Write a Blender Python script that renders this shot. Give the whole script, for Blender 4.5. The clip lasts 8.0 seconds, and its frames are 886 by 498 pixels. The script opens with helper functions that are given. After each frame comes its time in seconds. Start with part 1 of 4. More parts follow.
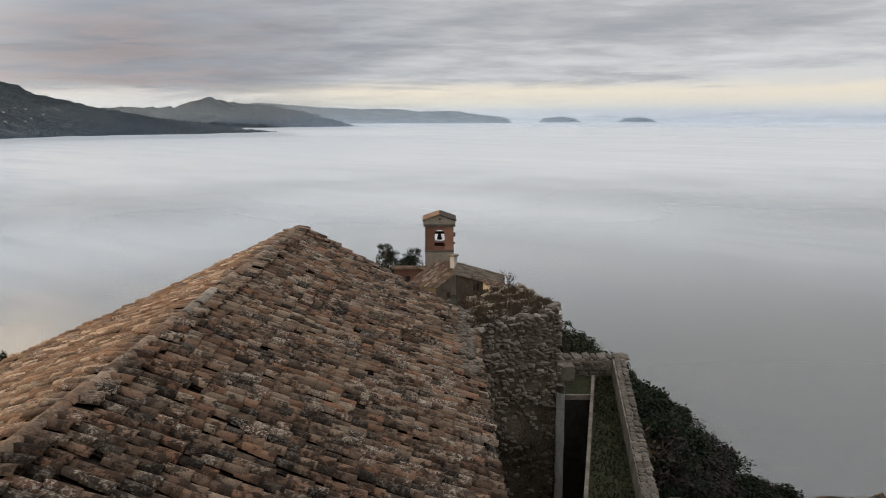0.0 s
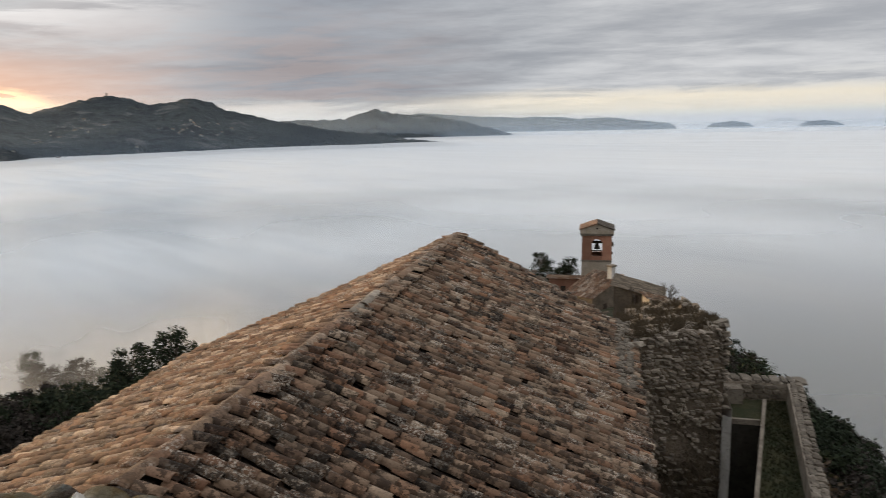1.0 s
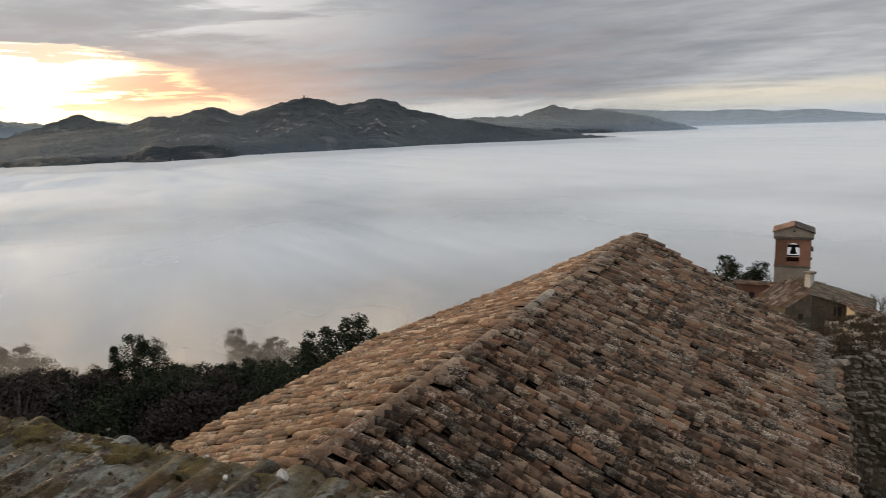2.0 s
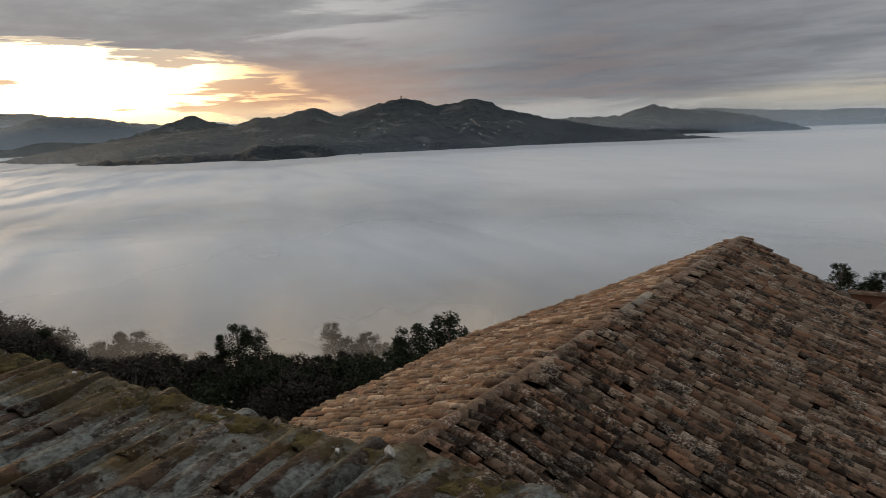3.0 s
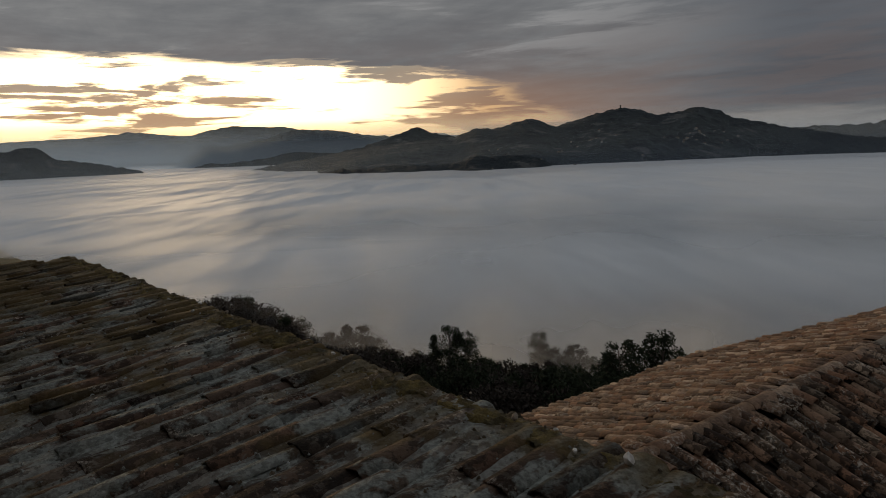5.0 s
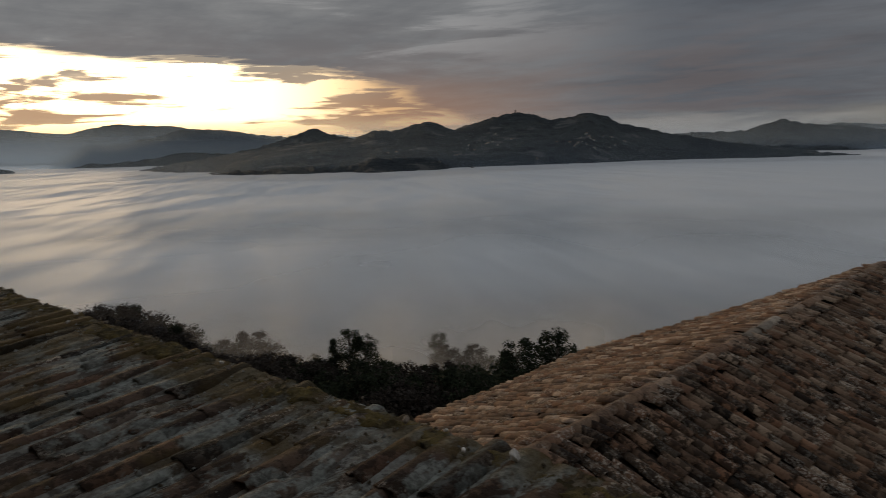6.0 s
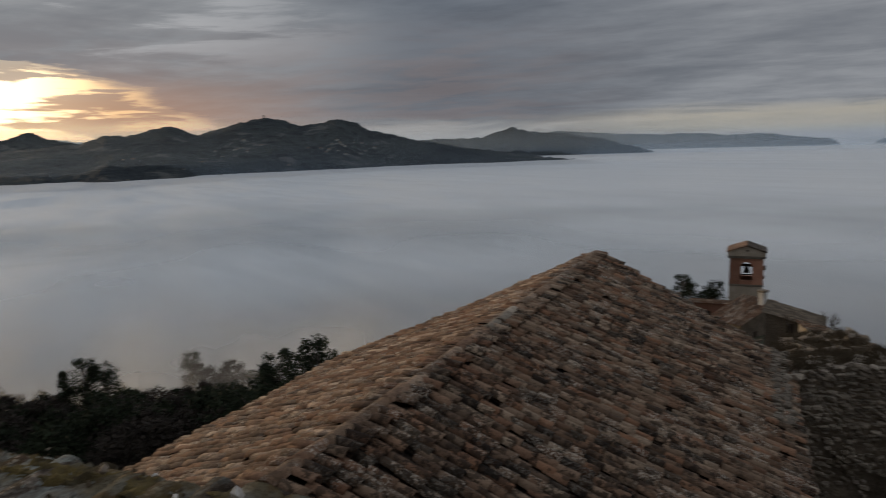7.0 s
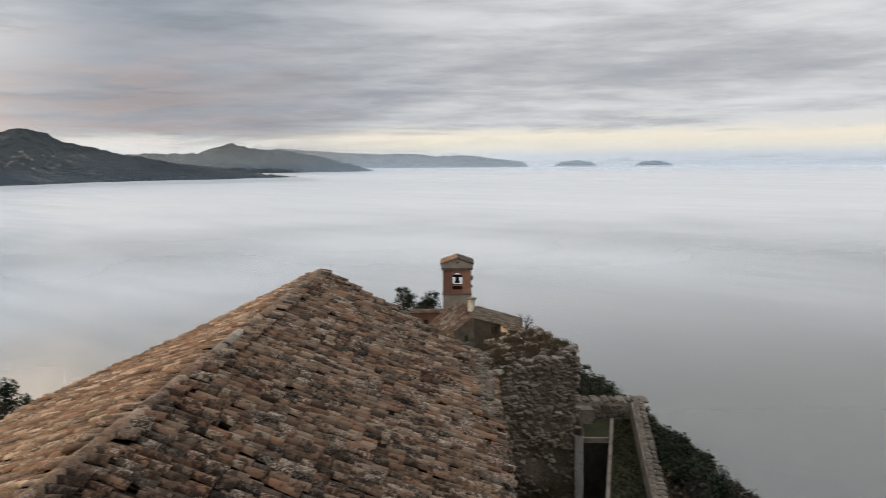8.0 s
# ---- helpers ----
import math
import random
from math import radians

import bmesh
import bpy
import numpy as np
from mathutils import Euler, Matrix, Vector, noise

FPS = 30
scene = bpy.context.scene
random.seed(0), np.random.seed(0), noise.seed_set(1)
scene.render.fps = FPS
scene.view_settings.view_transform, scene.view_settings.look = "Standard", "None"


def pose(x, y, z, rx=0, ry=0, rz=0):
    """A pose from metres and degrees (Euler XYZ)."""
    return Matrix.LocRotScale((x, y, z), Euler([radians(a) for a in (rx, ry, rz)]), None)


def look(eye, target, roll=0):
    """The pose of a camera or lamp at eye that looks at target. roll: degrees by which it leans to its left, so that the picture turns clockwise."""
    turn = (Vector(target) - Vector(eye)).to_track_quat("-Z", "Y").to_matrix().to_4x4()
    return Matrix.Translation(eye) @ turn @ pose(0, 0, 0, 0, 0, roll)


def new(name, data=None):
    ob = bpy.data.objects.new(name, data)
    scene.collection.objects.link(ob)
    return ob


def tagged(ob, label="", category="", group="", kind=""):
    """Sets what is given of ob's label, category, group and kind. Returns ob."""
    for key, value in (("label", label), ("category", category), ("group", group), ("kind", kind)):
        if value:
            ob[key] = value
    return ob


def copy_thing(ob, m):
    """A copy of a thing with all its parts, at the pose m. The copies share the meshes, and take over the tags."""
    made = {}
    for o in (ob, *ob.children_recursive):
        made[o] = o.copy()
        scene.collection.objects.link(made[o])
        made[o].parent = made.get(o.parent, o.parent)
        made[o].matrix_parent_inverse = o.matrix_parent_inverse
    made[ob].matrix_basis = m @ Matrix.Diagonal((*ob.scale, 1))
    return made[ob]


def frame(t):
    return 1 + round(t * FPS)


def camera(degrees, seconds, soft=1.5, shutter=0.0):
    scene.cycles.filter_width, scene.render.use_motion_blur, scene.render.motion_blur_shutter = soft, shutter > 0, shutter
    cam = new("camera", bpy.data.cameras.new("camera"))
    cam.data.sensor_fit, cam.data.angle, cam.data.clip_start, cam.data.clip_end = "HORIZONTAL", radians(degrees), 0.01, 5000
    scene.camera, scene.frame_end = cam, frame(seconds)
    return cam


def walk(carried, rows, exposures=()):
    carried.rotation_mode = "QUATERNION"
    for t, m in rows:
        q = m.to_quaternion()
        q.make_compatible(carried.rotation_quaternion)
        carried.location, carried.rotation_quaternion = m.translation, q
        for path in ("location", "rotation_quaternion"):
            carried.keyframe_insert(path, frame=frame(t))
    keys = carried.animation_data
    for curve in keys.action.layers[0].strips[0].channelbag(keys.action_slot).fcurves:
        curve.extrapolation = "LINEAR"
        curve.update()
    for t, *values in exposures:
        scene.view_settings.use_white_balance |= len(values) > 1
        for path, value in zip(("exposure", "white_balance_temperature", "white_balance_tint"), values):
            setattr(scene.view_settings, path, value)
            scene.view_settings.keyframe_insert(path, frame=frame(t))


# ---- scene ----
# ================= camera and walk =================
cam = camera(65.6, 8.0, soft=0.7, shutter=0.3)
PATH = [
    (0.0, 0.000, 0.000, 0.000, 79.11, 0.04, 0.00),
    (0.5, -0.028, 0.008, 0.007, 79.36, 0.38, 4.58),
    (1.0, -0.030, -0.023, 0.002, 79.91, 1.10, 12.89),
    (1.5, -0.061, -0.009, 0.000, 80.32, 1.48, 19.57),
    (2.0, -0.079, -0.026, 0.034, 79.98, 1.86, 27.31),
    (2.2, -0.078, -0.045, 0.032, 80.00, 1.86, 28.95),
    (3.3, -0.072, -0.165, 0.014, 80.40, 1.86, 38.00),
    (3.5, -0.072, -0.182, 0.012, 80.52, 1.86, 40.32),
    (4.0, -0.107, -0.245, 0.010, 81.03, 2.42, 47.46),
    (4.5, -0.137, -0.280, -0.002, 81.65, 2.11, 51.91),
    (4.7, -0.135, -0.284, 0.000, 81.70, 2.05, 52.90),
    (5.8, -0.092, -0.268, 0.013, 81.63, 1.40, 47.40),
    (6.0, -0.083, -0.261, 0.015, 81.63, 1.37, 44.36),
    (6.5, -0.062, -0.185, 0.012, 81.62, 1.41, 35.50),
    (7.0, -0.134, 0.040, -0.045, 81.63, 1.48, 24.09),
    (7.5, -0.142, -0.020, -0.042, 82.62, 1.09, 11.28),
    (8.0, -0.020, -0.353, 0.053, 82.73, 0.38, 1.42),
]
EXPOSURE = [(0.0, 0.05, 6400, 10), (0.5, 0.05, 6400, 10), (1.0, 0.1, 6400, 10), (1.5, 0.05, 6450, 10), (2.0, -0.1, 6450, 10), (3.3, -0.95, 6350, 10), (4.0, -1.38, 6250, 10), (4.7, -1.7, 6250, 10),
            (5.8, -1.65, 6250, 10), (6.5, -1.4, 6200, 10), (7.0, -1.1, 6080, 10), (7.5, 0.0, 6300, 10), (8.0, 0.15, 6400, 10)]
walk(cam, [(t, pose(x, y, z, a, b, c)) for t, x, y, z, a, b, c in PATH], EXPOSURE)

# ================= sky and sun =================
FOG = -45.0
SUN_AZ, SUN_EL = 74.0, 4.5            # degrees to the left of +y, degrees up
SUN_WAY = Vector((-math.sin(radians(SUN_AZ)) * math.cos(radians(SUN_EL)), math.cos(radians(SUN_AZ)) * math.cos(radians(SUN_EL)), math.sin(radians(SUN_EL))))


class Nodes:
    """Short ways to write node trees."""

    def __init__(self, tree):
        self.tree = tree
        tree.nodes.clear()

    def node(self, kind, inputs=None):
        n = self.tree.nodes.new(kind)
        for key, value in (inputs or {}).items():
            self.give(n.inputs[key], value)
        return n

    def give(self, socket, value):
        if isinstance(value, bpy.types.NodeSocket):
            self.tree.links.new(value, socket)
        else:
            socket.default_value = value

    def math(self, op, a, b=0.0, c=0.0, clamp=False):
        n = self.node("ShaderNodeMath", {0: a, 1: b, 2: c})
        n.operation, n.use_clamp = op, clamp
        return n.outputs[0]

    def mix(self, f, a, b, blend="MIX"):
        n = self.node("ShaderNodeMix")
        n.data_type, n.blend_type = "RGBA", blend
        for k, v in ((0, f), (6, a), (7, b)):
            if not isinstance(v, bpy.types.NodeSocket) and k and len(v) == 3:
                v = (*v, 1)
            self.give(n.inputs[k], v)
        return n.outputs[2]

    def ramp(self, v, lo, hi, a=0.0, b=1.0, smooth=True):
        n = self.node("ShaderNodeMapRange", {"Value": v, "From Min": lo, "From Max": hi, "To Min": a, "To Max": b})
        n.interpolation_type = "SMOOTHSTEP" if smooth else "LINEAR"
        return n.outputs[0]

    def noise(self, vec, scale, detail=4.0, rough=0.55, distort=0.0):
        n = self.node("ShaderNodeTexNoise", {"Scale": scale, "Detail": detail, "Roughness": rough, "Distortion": distort})
        if vec is not None:
            self.give(n.inputs["Vector"], vec)
        return n.outputs["Fac"]

    def scaled(self, vec, s, move=(0, 0, 0)):
        return self.node("ShaderNodeMapping", {"Vector": vec, "Scale": s, "Location": move}).outputs[0]


def make_world():
    w = bpy.data.worlds.new("sunset_sky")
    scene.world = w
    w.use_nodes = True
    N = Nodes(w.node_tree)
    d = N.node("ShaderNodeTexCoord").outputs["Generated"]
    sep = N.node("ShaderNodeSeparateXYZ", {0: d}).outputs
    z = N.math("MAXIMUM", sep[2], 0.0)
    nishita = N.node("ShaderNodeTexSky")
    nishita.sky_type, nishita.sun_disc, nishita.sun_elevation, nishita.sun_rotation = "NISHITA", False, radians(SUN_EL), radians(-SUN_AZ)
    nishita.dust_density, nishita.air_density = 3.0, 1.2
    dot = N.node("ShaderNodeVectorMath")
    dot.operation = "DOT_PRODUCT"
    N.give(dot.inputs[0], d)
    N.give(dot.inputs[1], tuple(SUN_WAY))
    toward = dot.outputs["Value"]
    # streaked cloud, and a heavier deck overhead
    h = N.math("ADD", z, 0.10)
    px = N.math("DIVIDE", sep[0], h)
    py = N.math("DIVIDE", sep[1], h)
    deck = N.node("ShaderNodeCombineXYZ", {0: px, 1: py, 2: 0.0}).outputs[0]
    big = N.noise(N.scaled(deck, (0.45, 0.6, 1), (3.1, 1.7, 0)), 1.0, 6, 0.55, 0.4)
    streak = N.noise(N.scaled(d, (3.0, 3.0, 24.0), (2.0, 5.0, 1.0)), 1.0, 9, 0.60, 0.30)
    puff = N.noise(N.scaled(deck, (1.1, 1.7, 1), (6.3, 2.2, 0)), 1.0, 9, 0.62, 0.2)
    wisp = N.noise(N.scaled(d, (7.0, 7.0, 60.0), (1.0, 3.0, 4.0)), 1.0, 5, 0.6, 0.5)
    cover = N.math("ADD", N.math("ADD", N.math("MULTIPLY", big, 0.3), N.math("MULTIPLY", puff, 0.28)), N.math("ADD", N.math("MULTIPLY", streak, 0.30), N.math("MULTIPLY", wisp, 0.12)))
    glow = N.ramp(toward, 0.74, 0.995)
    near = N.ramp(toward, 0.90, 0.995)
    # the deck hangs higher toward the sun, where the sky is open under it
    floor_z = N.math("ADD", N.ramp(toward, 0.80, 0.985, 0.024, 0.128), N.ramp(toward, 0.30, 0.60, 0.028, 0.0))
    ragged = N.math("ADD", z, N.math("MULTIPLY", N.math("SUBTRACT", streak, 0.5), 0.11))
    over = N.ramp(N.math("SUBTRACT", ragged, floor_z), -0.014, 0.010)
    low = N.math("MULTIPLY", N.ramp(N.math("ADD", N.math("MULTIPLY", streak, 0.5), N.math("MULTIPLY", wisp, 0.5)), 0.505, 0.56), N.ramp(near, 0.2, 0.9, 0.85, 0.93))
    gap = N.mix(glow, (0.60, 0.61, 0.62), (2.2, 1.3, 0.6))
    gap = N.mix(near, gap, (8.0, 6.2, 3.7))
    grey = N.mix(N.ramp(cover, 0.38, 0.62), (0.66, 0.66, 0.66), (0.36, 0.372, 0.395))
    tint = [N.math("ADD", N.ramp(toward, 0.2, 0.70, 1.0, low_tone), N.ramp(toward, 0.62, 1.0, 0.0, rise)) for low_tone, rise in ((0.48, 0.80), (0.525, 0.72), (0.585, 0.60))]
    grey = N.mix(1.0, grey, N.node("ShaderNodeCombineXYZ", {0: tint[0], 1: tint[1], 2: tint[2]}).outputs[0], "MULTIPLY")
    pink = N.math("MULTIPLY", N.ramp(toward, 0.72, 0.95), N.math("SUBTRACT", 1.0, N.ramp(z, 0.05, 0.125)))
    blush = N.math("MULTIPLY", N.math("MULTIPLY", N.ramp(toward, 0.36, 0.66), N.ramp(z, 0.20, 0.10)), N.ramp(puff, 0.40, 0.58, 0.1, 0.38))
    grey = N.mix(blush, grey, (0.60, 0.47, 0.42))
    warm = N.mix(N.math("MULTIPLY", pink, 0.85), grey, (1.0, 0.55, 0.33))
    rim = N.math("MULTIPLY", N.math("MULTIPLY", near, N.ramp(cover, 0.50, 0.42, 0.0, 0.45)), N.math("SUBTRACT", 1.0, N.ramp(z, 0.10, 0.17)))
    warm = N.mix(rim, warm, (3.2, 2.4, 1.5))
    thin = N.math("MULTIPLY", N.math("MULTIPLY", N.ramp(toward, 0.68, 0.98), N.ramp(z, 0.10, 0.16)), N.ramp(streak, 0.50, 0.40, 0.0, 0.6))
    warm = N.mix(thin, warm, (1.25, 1.2, 1.15))
    cloudy = N.math("MAXIMUM", over, low)
    sky = N.mix(cloudy, gap, warm)
    band = N.math("MULTIPLY", N.ramp(z, 0.004, 0.022), N.math("SUBTRACT", 1.0, N.ramp(N.math("ADD", z, N.math("MULTIPLY", wisp, 0.02)), 0.042, 0.062)))
    band = N.math("MULTIPLY", band, N.math("ADD", N.ramp(toward, 0.30, 0.62, 0.75, 0.10), N.ramp(toward, 0.82, 0.95, 0.0, 0.45)))
    sky = N.mix(band, sky, N.mix(glow, (0.86, 0.76, 0.58), (2.6, 1.75, 0.85)))
    # brighter overcast overhead
    sky = N.mix(1.0, sky, N.mix(N.ramp(z, 0.3, 0.95), (1, 1, 1), (1.95, 1.96, 1.98)), "MULTIPLY")
    # mist under the horizon
    sky = N.mix(N.ramp(sep[2], -0.012, 0.006, 1.0, 0.0), sky, N.mix(glow, (0.52, 0.54, 0.56), (1.3, 1.05, 0.75)))
    a = N.node("ShaderNodeBackground", {"Color": sky, "Strength": 1.0})
    b = N.node("ShaderNodeBackground", {"Color": nishita.outputs[0], "Strength": N.math("MULTIPLY", N.math("SUBTRACT", 1.0, cloudy), 0.05)})
    both = N.node("ShaderNodeAddShader", {0: a.outputs[0], 1: b.outputs[0]})
    N.node("ShaderNodeOutputWorld", {"Surface": both.outputs[0]})


make_world()
sun = new("sun", bpy.data.lights.new("sun", "SUN"))
sun.data.energy, sun.data.angle, sun.data.color = 3.6, radians(12), (1.0, 0.70, 0.38)
sun.matrix_world = look((0, 0, 0), -SUN_WAY)


# ================= materials =================
def material(name, build, rough=0.9):
    m = bpy.data.materials.new(name)
    m.use_nodes = True
    N = Nodes(m.node_tree)
    p = N.node("ShaderNodeBsdfPrincipled", {"Roughness": rough, "Specular IOR Level": 0.25})
    out = N.node("ShaderNodeOutputMaterial", {"Surface": p.outputs[0]})
    build(N, p, out)
    return m


def coords(N):
    return N.node("ShaderNodeNewGeometry").outputs["Position"]


def chance(N):
    """A number for each piece, whether it is an object or an island of a joined mesh."""
    a = N.node("ShaderNodeObjectInfo").outputs["Random"]
    b = N.node("ShaderNodeNewGeometry").outputs["Random Per Island"]
    return N.math("FRACT", N.math("ADD", a, b))


def bump(N, p, height, strength, distance=0.02):
    b = N.node("ShaderNodeBump", {"Height": height, "Strength": strength, "Distance": distance})
    N.give(p.inputs["Normal"], b.outputs[0])


def tile_material(name, tones, lichen, moss, mossy=0.0):
    """Weathered clay tiles: tones is a list of four colours from common to rare."""
    def build(N, p, out):
        pos = coords(N)
        r = chance(N)
        ramp = N.node("ShaderNodeValToRGB", {"Fac": r})
        el = ramp.color_ramp.elements
        while len(el) < len(tones):
            el.new(0.5)
        for k, c in enumerate(tones):
            el[k].position, el[k].color = k / (len(tones) - 1), (*c, 1)
        grain = N.noise(pos, 38, 5, 0.65)
        col = N.mix(N.ramp(grain, 0.35, 0.7, 0.0, 0.5), ramp.outputs[0], (0.075, 0.05, 0.034))
        patch = N.noise(pos, 0.9, 3, 0.6)
        col = N.mix(N.ramp(patch, 0.45, 0.68, 0.0, 0.4), col, (0.13, 0.09, 0.06))
        second = N.math("FRACT", N.math("MULTIPLY", r, 13.7))
        spots = N.math("MULTIPLY", N.ramp(N.noise(pos, 34, 4, 0.7), 0.50, 0.56), N.ramp(N.math("ADD", N.noise(N.scaled(pos, (1, 1, 1), (5, 3, 1)), 1.7, 3, 0.6), N.ramp(second, 0.0, 1.0, -0.16, 0.10, False)), 0.48, 0.60))
        col = N.mix(N.math("MULTIPLY", spots, lichen), col, (0.58, 0.56, 0.50))
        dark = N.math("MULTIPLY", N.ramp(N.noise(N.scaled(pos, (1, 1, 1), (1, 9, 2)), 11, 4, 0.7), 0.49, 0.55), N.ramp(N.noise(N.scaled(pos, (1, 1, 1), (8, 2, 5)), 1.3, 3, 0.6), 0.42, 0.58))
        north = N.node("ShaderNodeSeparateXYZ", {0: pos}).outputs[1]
        crust_and_shade = N.ramp(N.math("ADD", N.noise(N.scaled(pos, (1, 1, 1), (3, 5, 8)), 6.5, 5, 0.7), N.ramp(north, 4.0, 13.0, 0.07, -0.05)), 0.565, 0.60)   # black lichen, heavier by the low roof, where it also stands in for shade
        dark = N.math("MAXIMUM", dark, N.math("MULTIPLY", crust_and_shade, 0.9))
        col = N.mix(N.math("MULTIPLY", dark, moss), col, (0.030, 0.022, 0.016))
        if mossy:
            wash = N.ramp(N.noise(N.scaled(pos, (1.6, 1, 1), (9, 4, 3)), 2.6, 5, 0.65, 0.3), 0.50, 0.56, 0.0, 0.8)
            col = N.mix(wash, col, N.mix(N.ramp(grain, 0.40, 0.60), (0.31, 0.36, 0.35), (0.17, 0.195, 0.19)))
            axes = N.node("ShaderNodeSeparateXYZ", {0: pos}).outputs
            crest = N.ramp(N.math("SUBTRACT", axes[1], N.math("MULTIPLY", axes[0], 0.075)), 1.42, 1.90, 0.0, 0.13)
            side = N.math("ADD", N.math("MULTIPLY", axes[0], -0.032), crest)
            tuft = N.ramp(N.math("ADD", N.noise(N.scaled(pos, (1, 1, 1), (2, 6, 4)), 1.3, 4, 0.65), side), 0.60, 0.76, 0.0, mossy)
            col = N.mix(tuft, col, N.mix(grain, (0.145, 0.108, 0.040), (0.055, 0.042, 0.020)))
        soot = N.ramp(second, 0.66, 0.96, 1.0, 1.0 - 0.85 * moss)
        col = N.mix(1.0, col, N.node("ShaderNodeCombineXYZ", {0: soot, 1: soot, 2: soot}).outputs[0], "MULTIPLY")
        col = N.mix(1.0, col, (1.0, 0.92, 0.85), "MULTIPLY")
        N.give(p.inputs["Base Color"], col)
        bump(N, p, N.math("ADD", grain, N.math("MULTIPLY", spots, 0.5)), 0.9 if mossy else 0.6, 0.018 if mossy else 0.014)
    return material(name, build, 0.92)


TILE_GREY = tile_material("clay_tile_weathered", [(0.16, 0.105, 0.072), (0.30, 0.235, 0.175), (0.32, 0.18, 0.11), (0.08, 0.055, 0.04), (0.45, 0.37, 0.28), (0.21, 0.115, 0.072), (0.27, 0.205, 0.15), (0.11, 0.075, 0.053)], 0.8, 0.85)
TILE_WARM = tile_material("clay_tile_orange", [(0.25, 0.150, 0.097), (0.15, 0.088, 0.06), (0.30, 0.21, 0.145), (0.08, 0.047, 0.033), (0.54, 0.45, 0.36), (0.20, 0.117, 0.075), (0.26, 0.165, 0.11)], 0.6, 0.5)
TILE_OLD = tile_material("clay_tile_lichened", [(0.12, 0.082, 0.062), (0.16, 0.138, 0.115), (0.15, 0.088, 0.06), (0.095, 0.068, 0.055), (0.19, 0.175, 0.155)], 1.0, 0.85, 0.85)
# Channel tiles: the clay tones darkened to carry the shadow in the gaps.
TILE_CHANNEL_SHADE = tile_material("clay_tile_channel_shade", [(0.05, 0.034, 0.024), (0.032, 0.022, 0.016), (0.07, 0.045, 0.03)], 0.1, 1.0)
TILE_RIDGE = tile_material("clay_tile_ridge", [(0.30, 0.22, 0.155), (0.25, 0.17, 0.115), (0.40, 0.32, 0.245), (0.24, 0.15, 0.10)], 0.7, 0.4)


def rough_material(name, a, b, c, scale=3.0, relief=0.6, distance=0.03, roughness=0.95):
    """Stone, soil or moss: three tones blended at two scales with a rough surface."""
    def build(N, p, out):
        pos = coords(N)
        n1 = N.noise(pos, scale, 5, 0.6)
        n2 = N.noise(N.scaled(pos, (1, 1, 1), (4, 1, 7)), scale * 7, 4, 0.65)
        col = N.mix(N.ramp(n1, 0.38, 0.62), a, b)
        col = N.mix(N.ramp(n2, 0.5, 0.7, 0.0, 0.8), col, c)
        tone = N.ramp(chance(N), 0, 1, 0.72, 1.25, False)
        col = N.mix(1.0, col, N.node("ShaderNodeCombineXYZ", {0: tone, 1: tone, 2: tone}).outputs[0], "MULTIPLY")
        N.give(p.inputs["Base Color"], col)
        bump(N, p, N.math("ADD", n1, n2), relief, distance)
    return material(name, build, roughness)


STONE = rough_material("rubble_stone", (0.19, 0.155, 0.12), (0.31, 0.265, 0.21), (0.09, 0.07, 0.052), 2.5)
MORTAR = rough_material("earthy_mortar", (0.125, 0.10, 0.075), (0.19, 0.15, 0.11), (0.07, 0.06, 0.04), 1.6, 0.9, 0.06)
PLASTER = rough_material("pale_plaster", (0.52, 0.50, 0.46), (0.62, 0.60, 0.56), (0.33, 0.30, 0.26), 1.5, 0.3)
# Stone coloured near black to hold the deep shade of the pit.
PIT_SHADE = rough_material("pit_shade_stone", (0.030, 0.026, 0.021), (0.048, 0.042, 0.034), (0.016, 0.014, 0.012), 2.0)
COPING = rough_material("coping_stone", (0.125, 0.102, 0.078), (0.20, 0.168, 0.132), (0.055, 0.045, 0.034), 3.0)
TOWER_STONE = rough_material("tower_stone", (0.28, 0.235, 0.18), (0.34, 0.29, 0.23), (0.17, 0.135, 0.10), 2.0)


def crest_material():
    def build(N, p, out):
        pos = coords(N)
        n1 = N.noise(pos, 1.7, 4, 0.6)
        n2 = N.noise(pos, 30, 4, 0.65)
        n3 = N.noise(N.scaled(pos, (1, 1, 1), (3, 8, 1)), 7, 4, 0.65)
        moss = N.mix(N.ramp(n3, 0.4, 0.62), (0.060, 0.047, 0.022), (0.150, 0.112, 0.040))
        bare = N.mix(N.ramp(n3, 0.42, 0.6), (0.24, 0.235, 0.205), (0.13, 0.105, 0.08))
        col = N.mix(N.ramp(N.math("SUBTRACT", n1, N.math("MULTIPLY", N.node("ShaderNodeSeparateXYZ", {0: pos}).outputs[0], 0.035)), 0.45, 0.58), bare, moss)
        col = N.mix(N.ramp(n2, 0.52, 0.7, 0.0, 0.7), col, (0.05, 0.042, 0.028))
        N.give(p.inputs["Base Color"], col)
        bump(N, p, N.math("ADD", n2, n3), 1.0, 0.03)
    return material("mossy_mortar", build, 0.95)


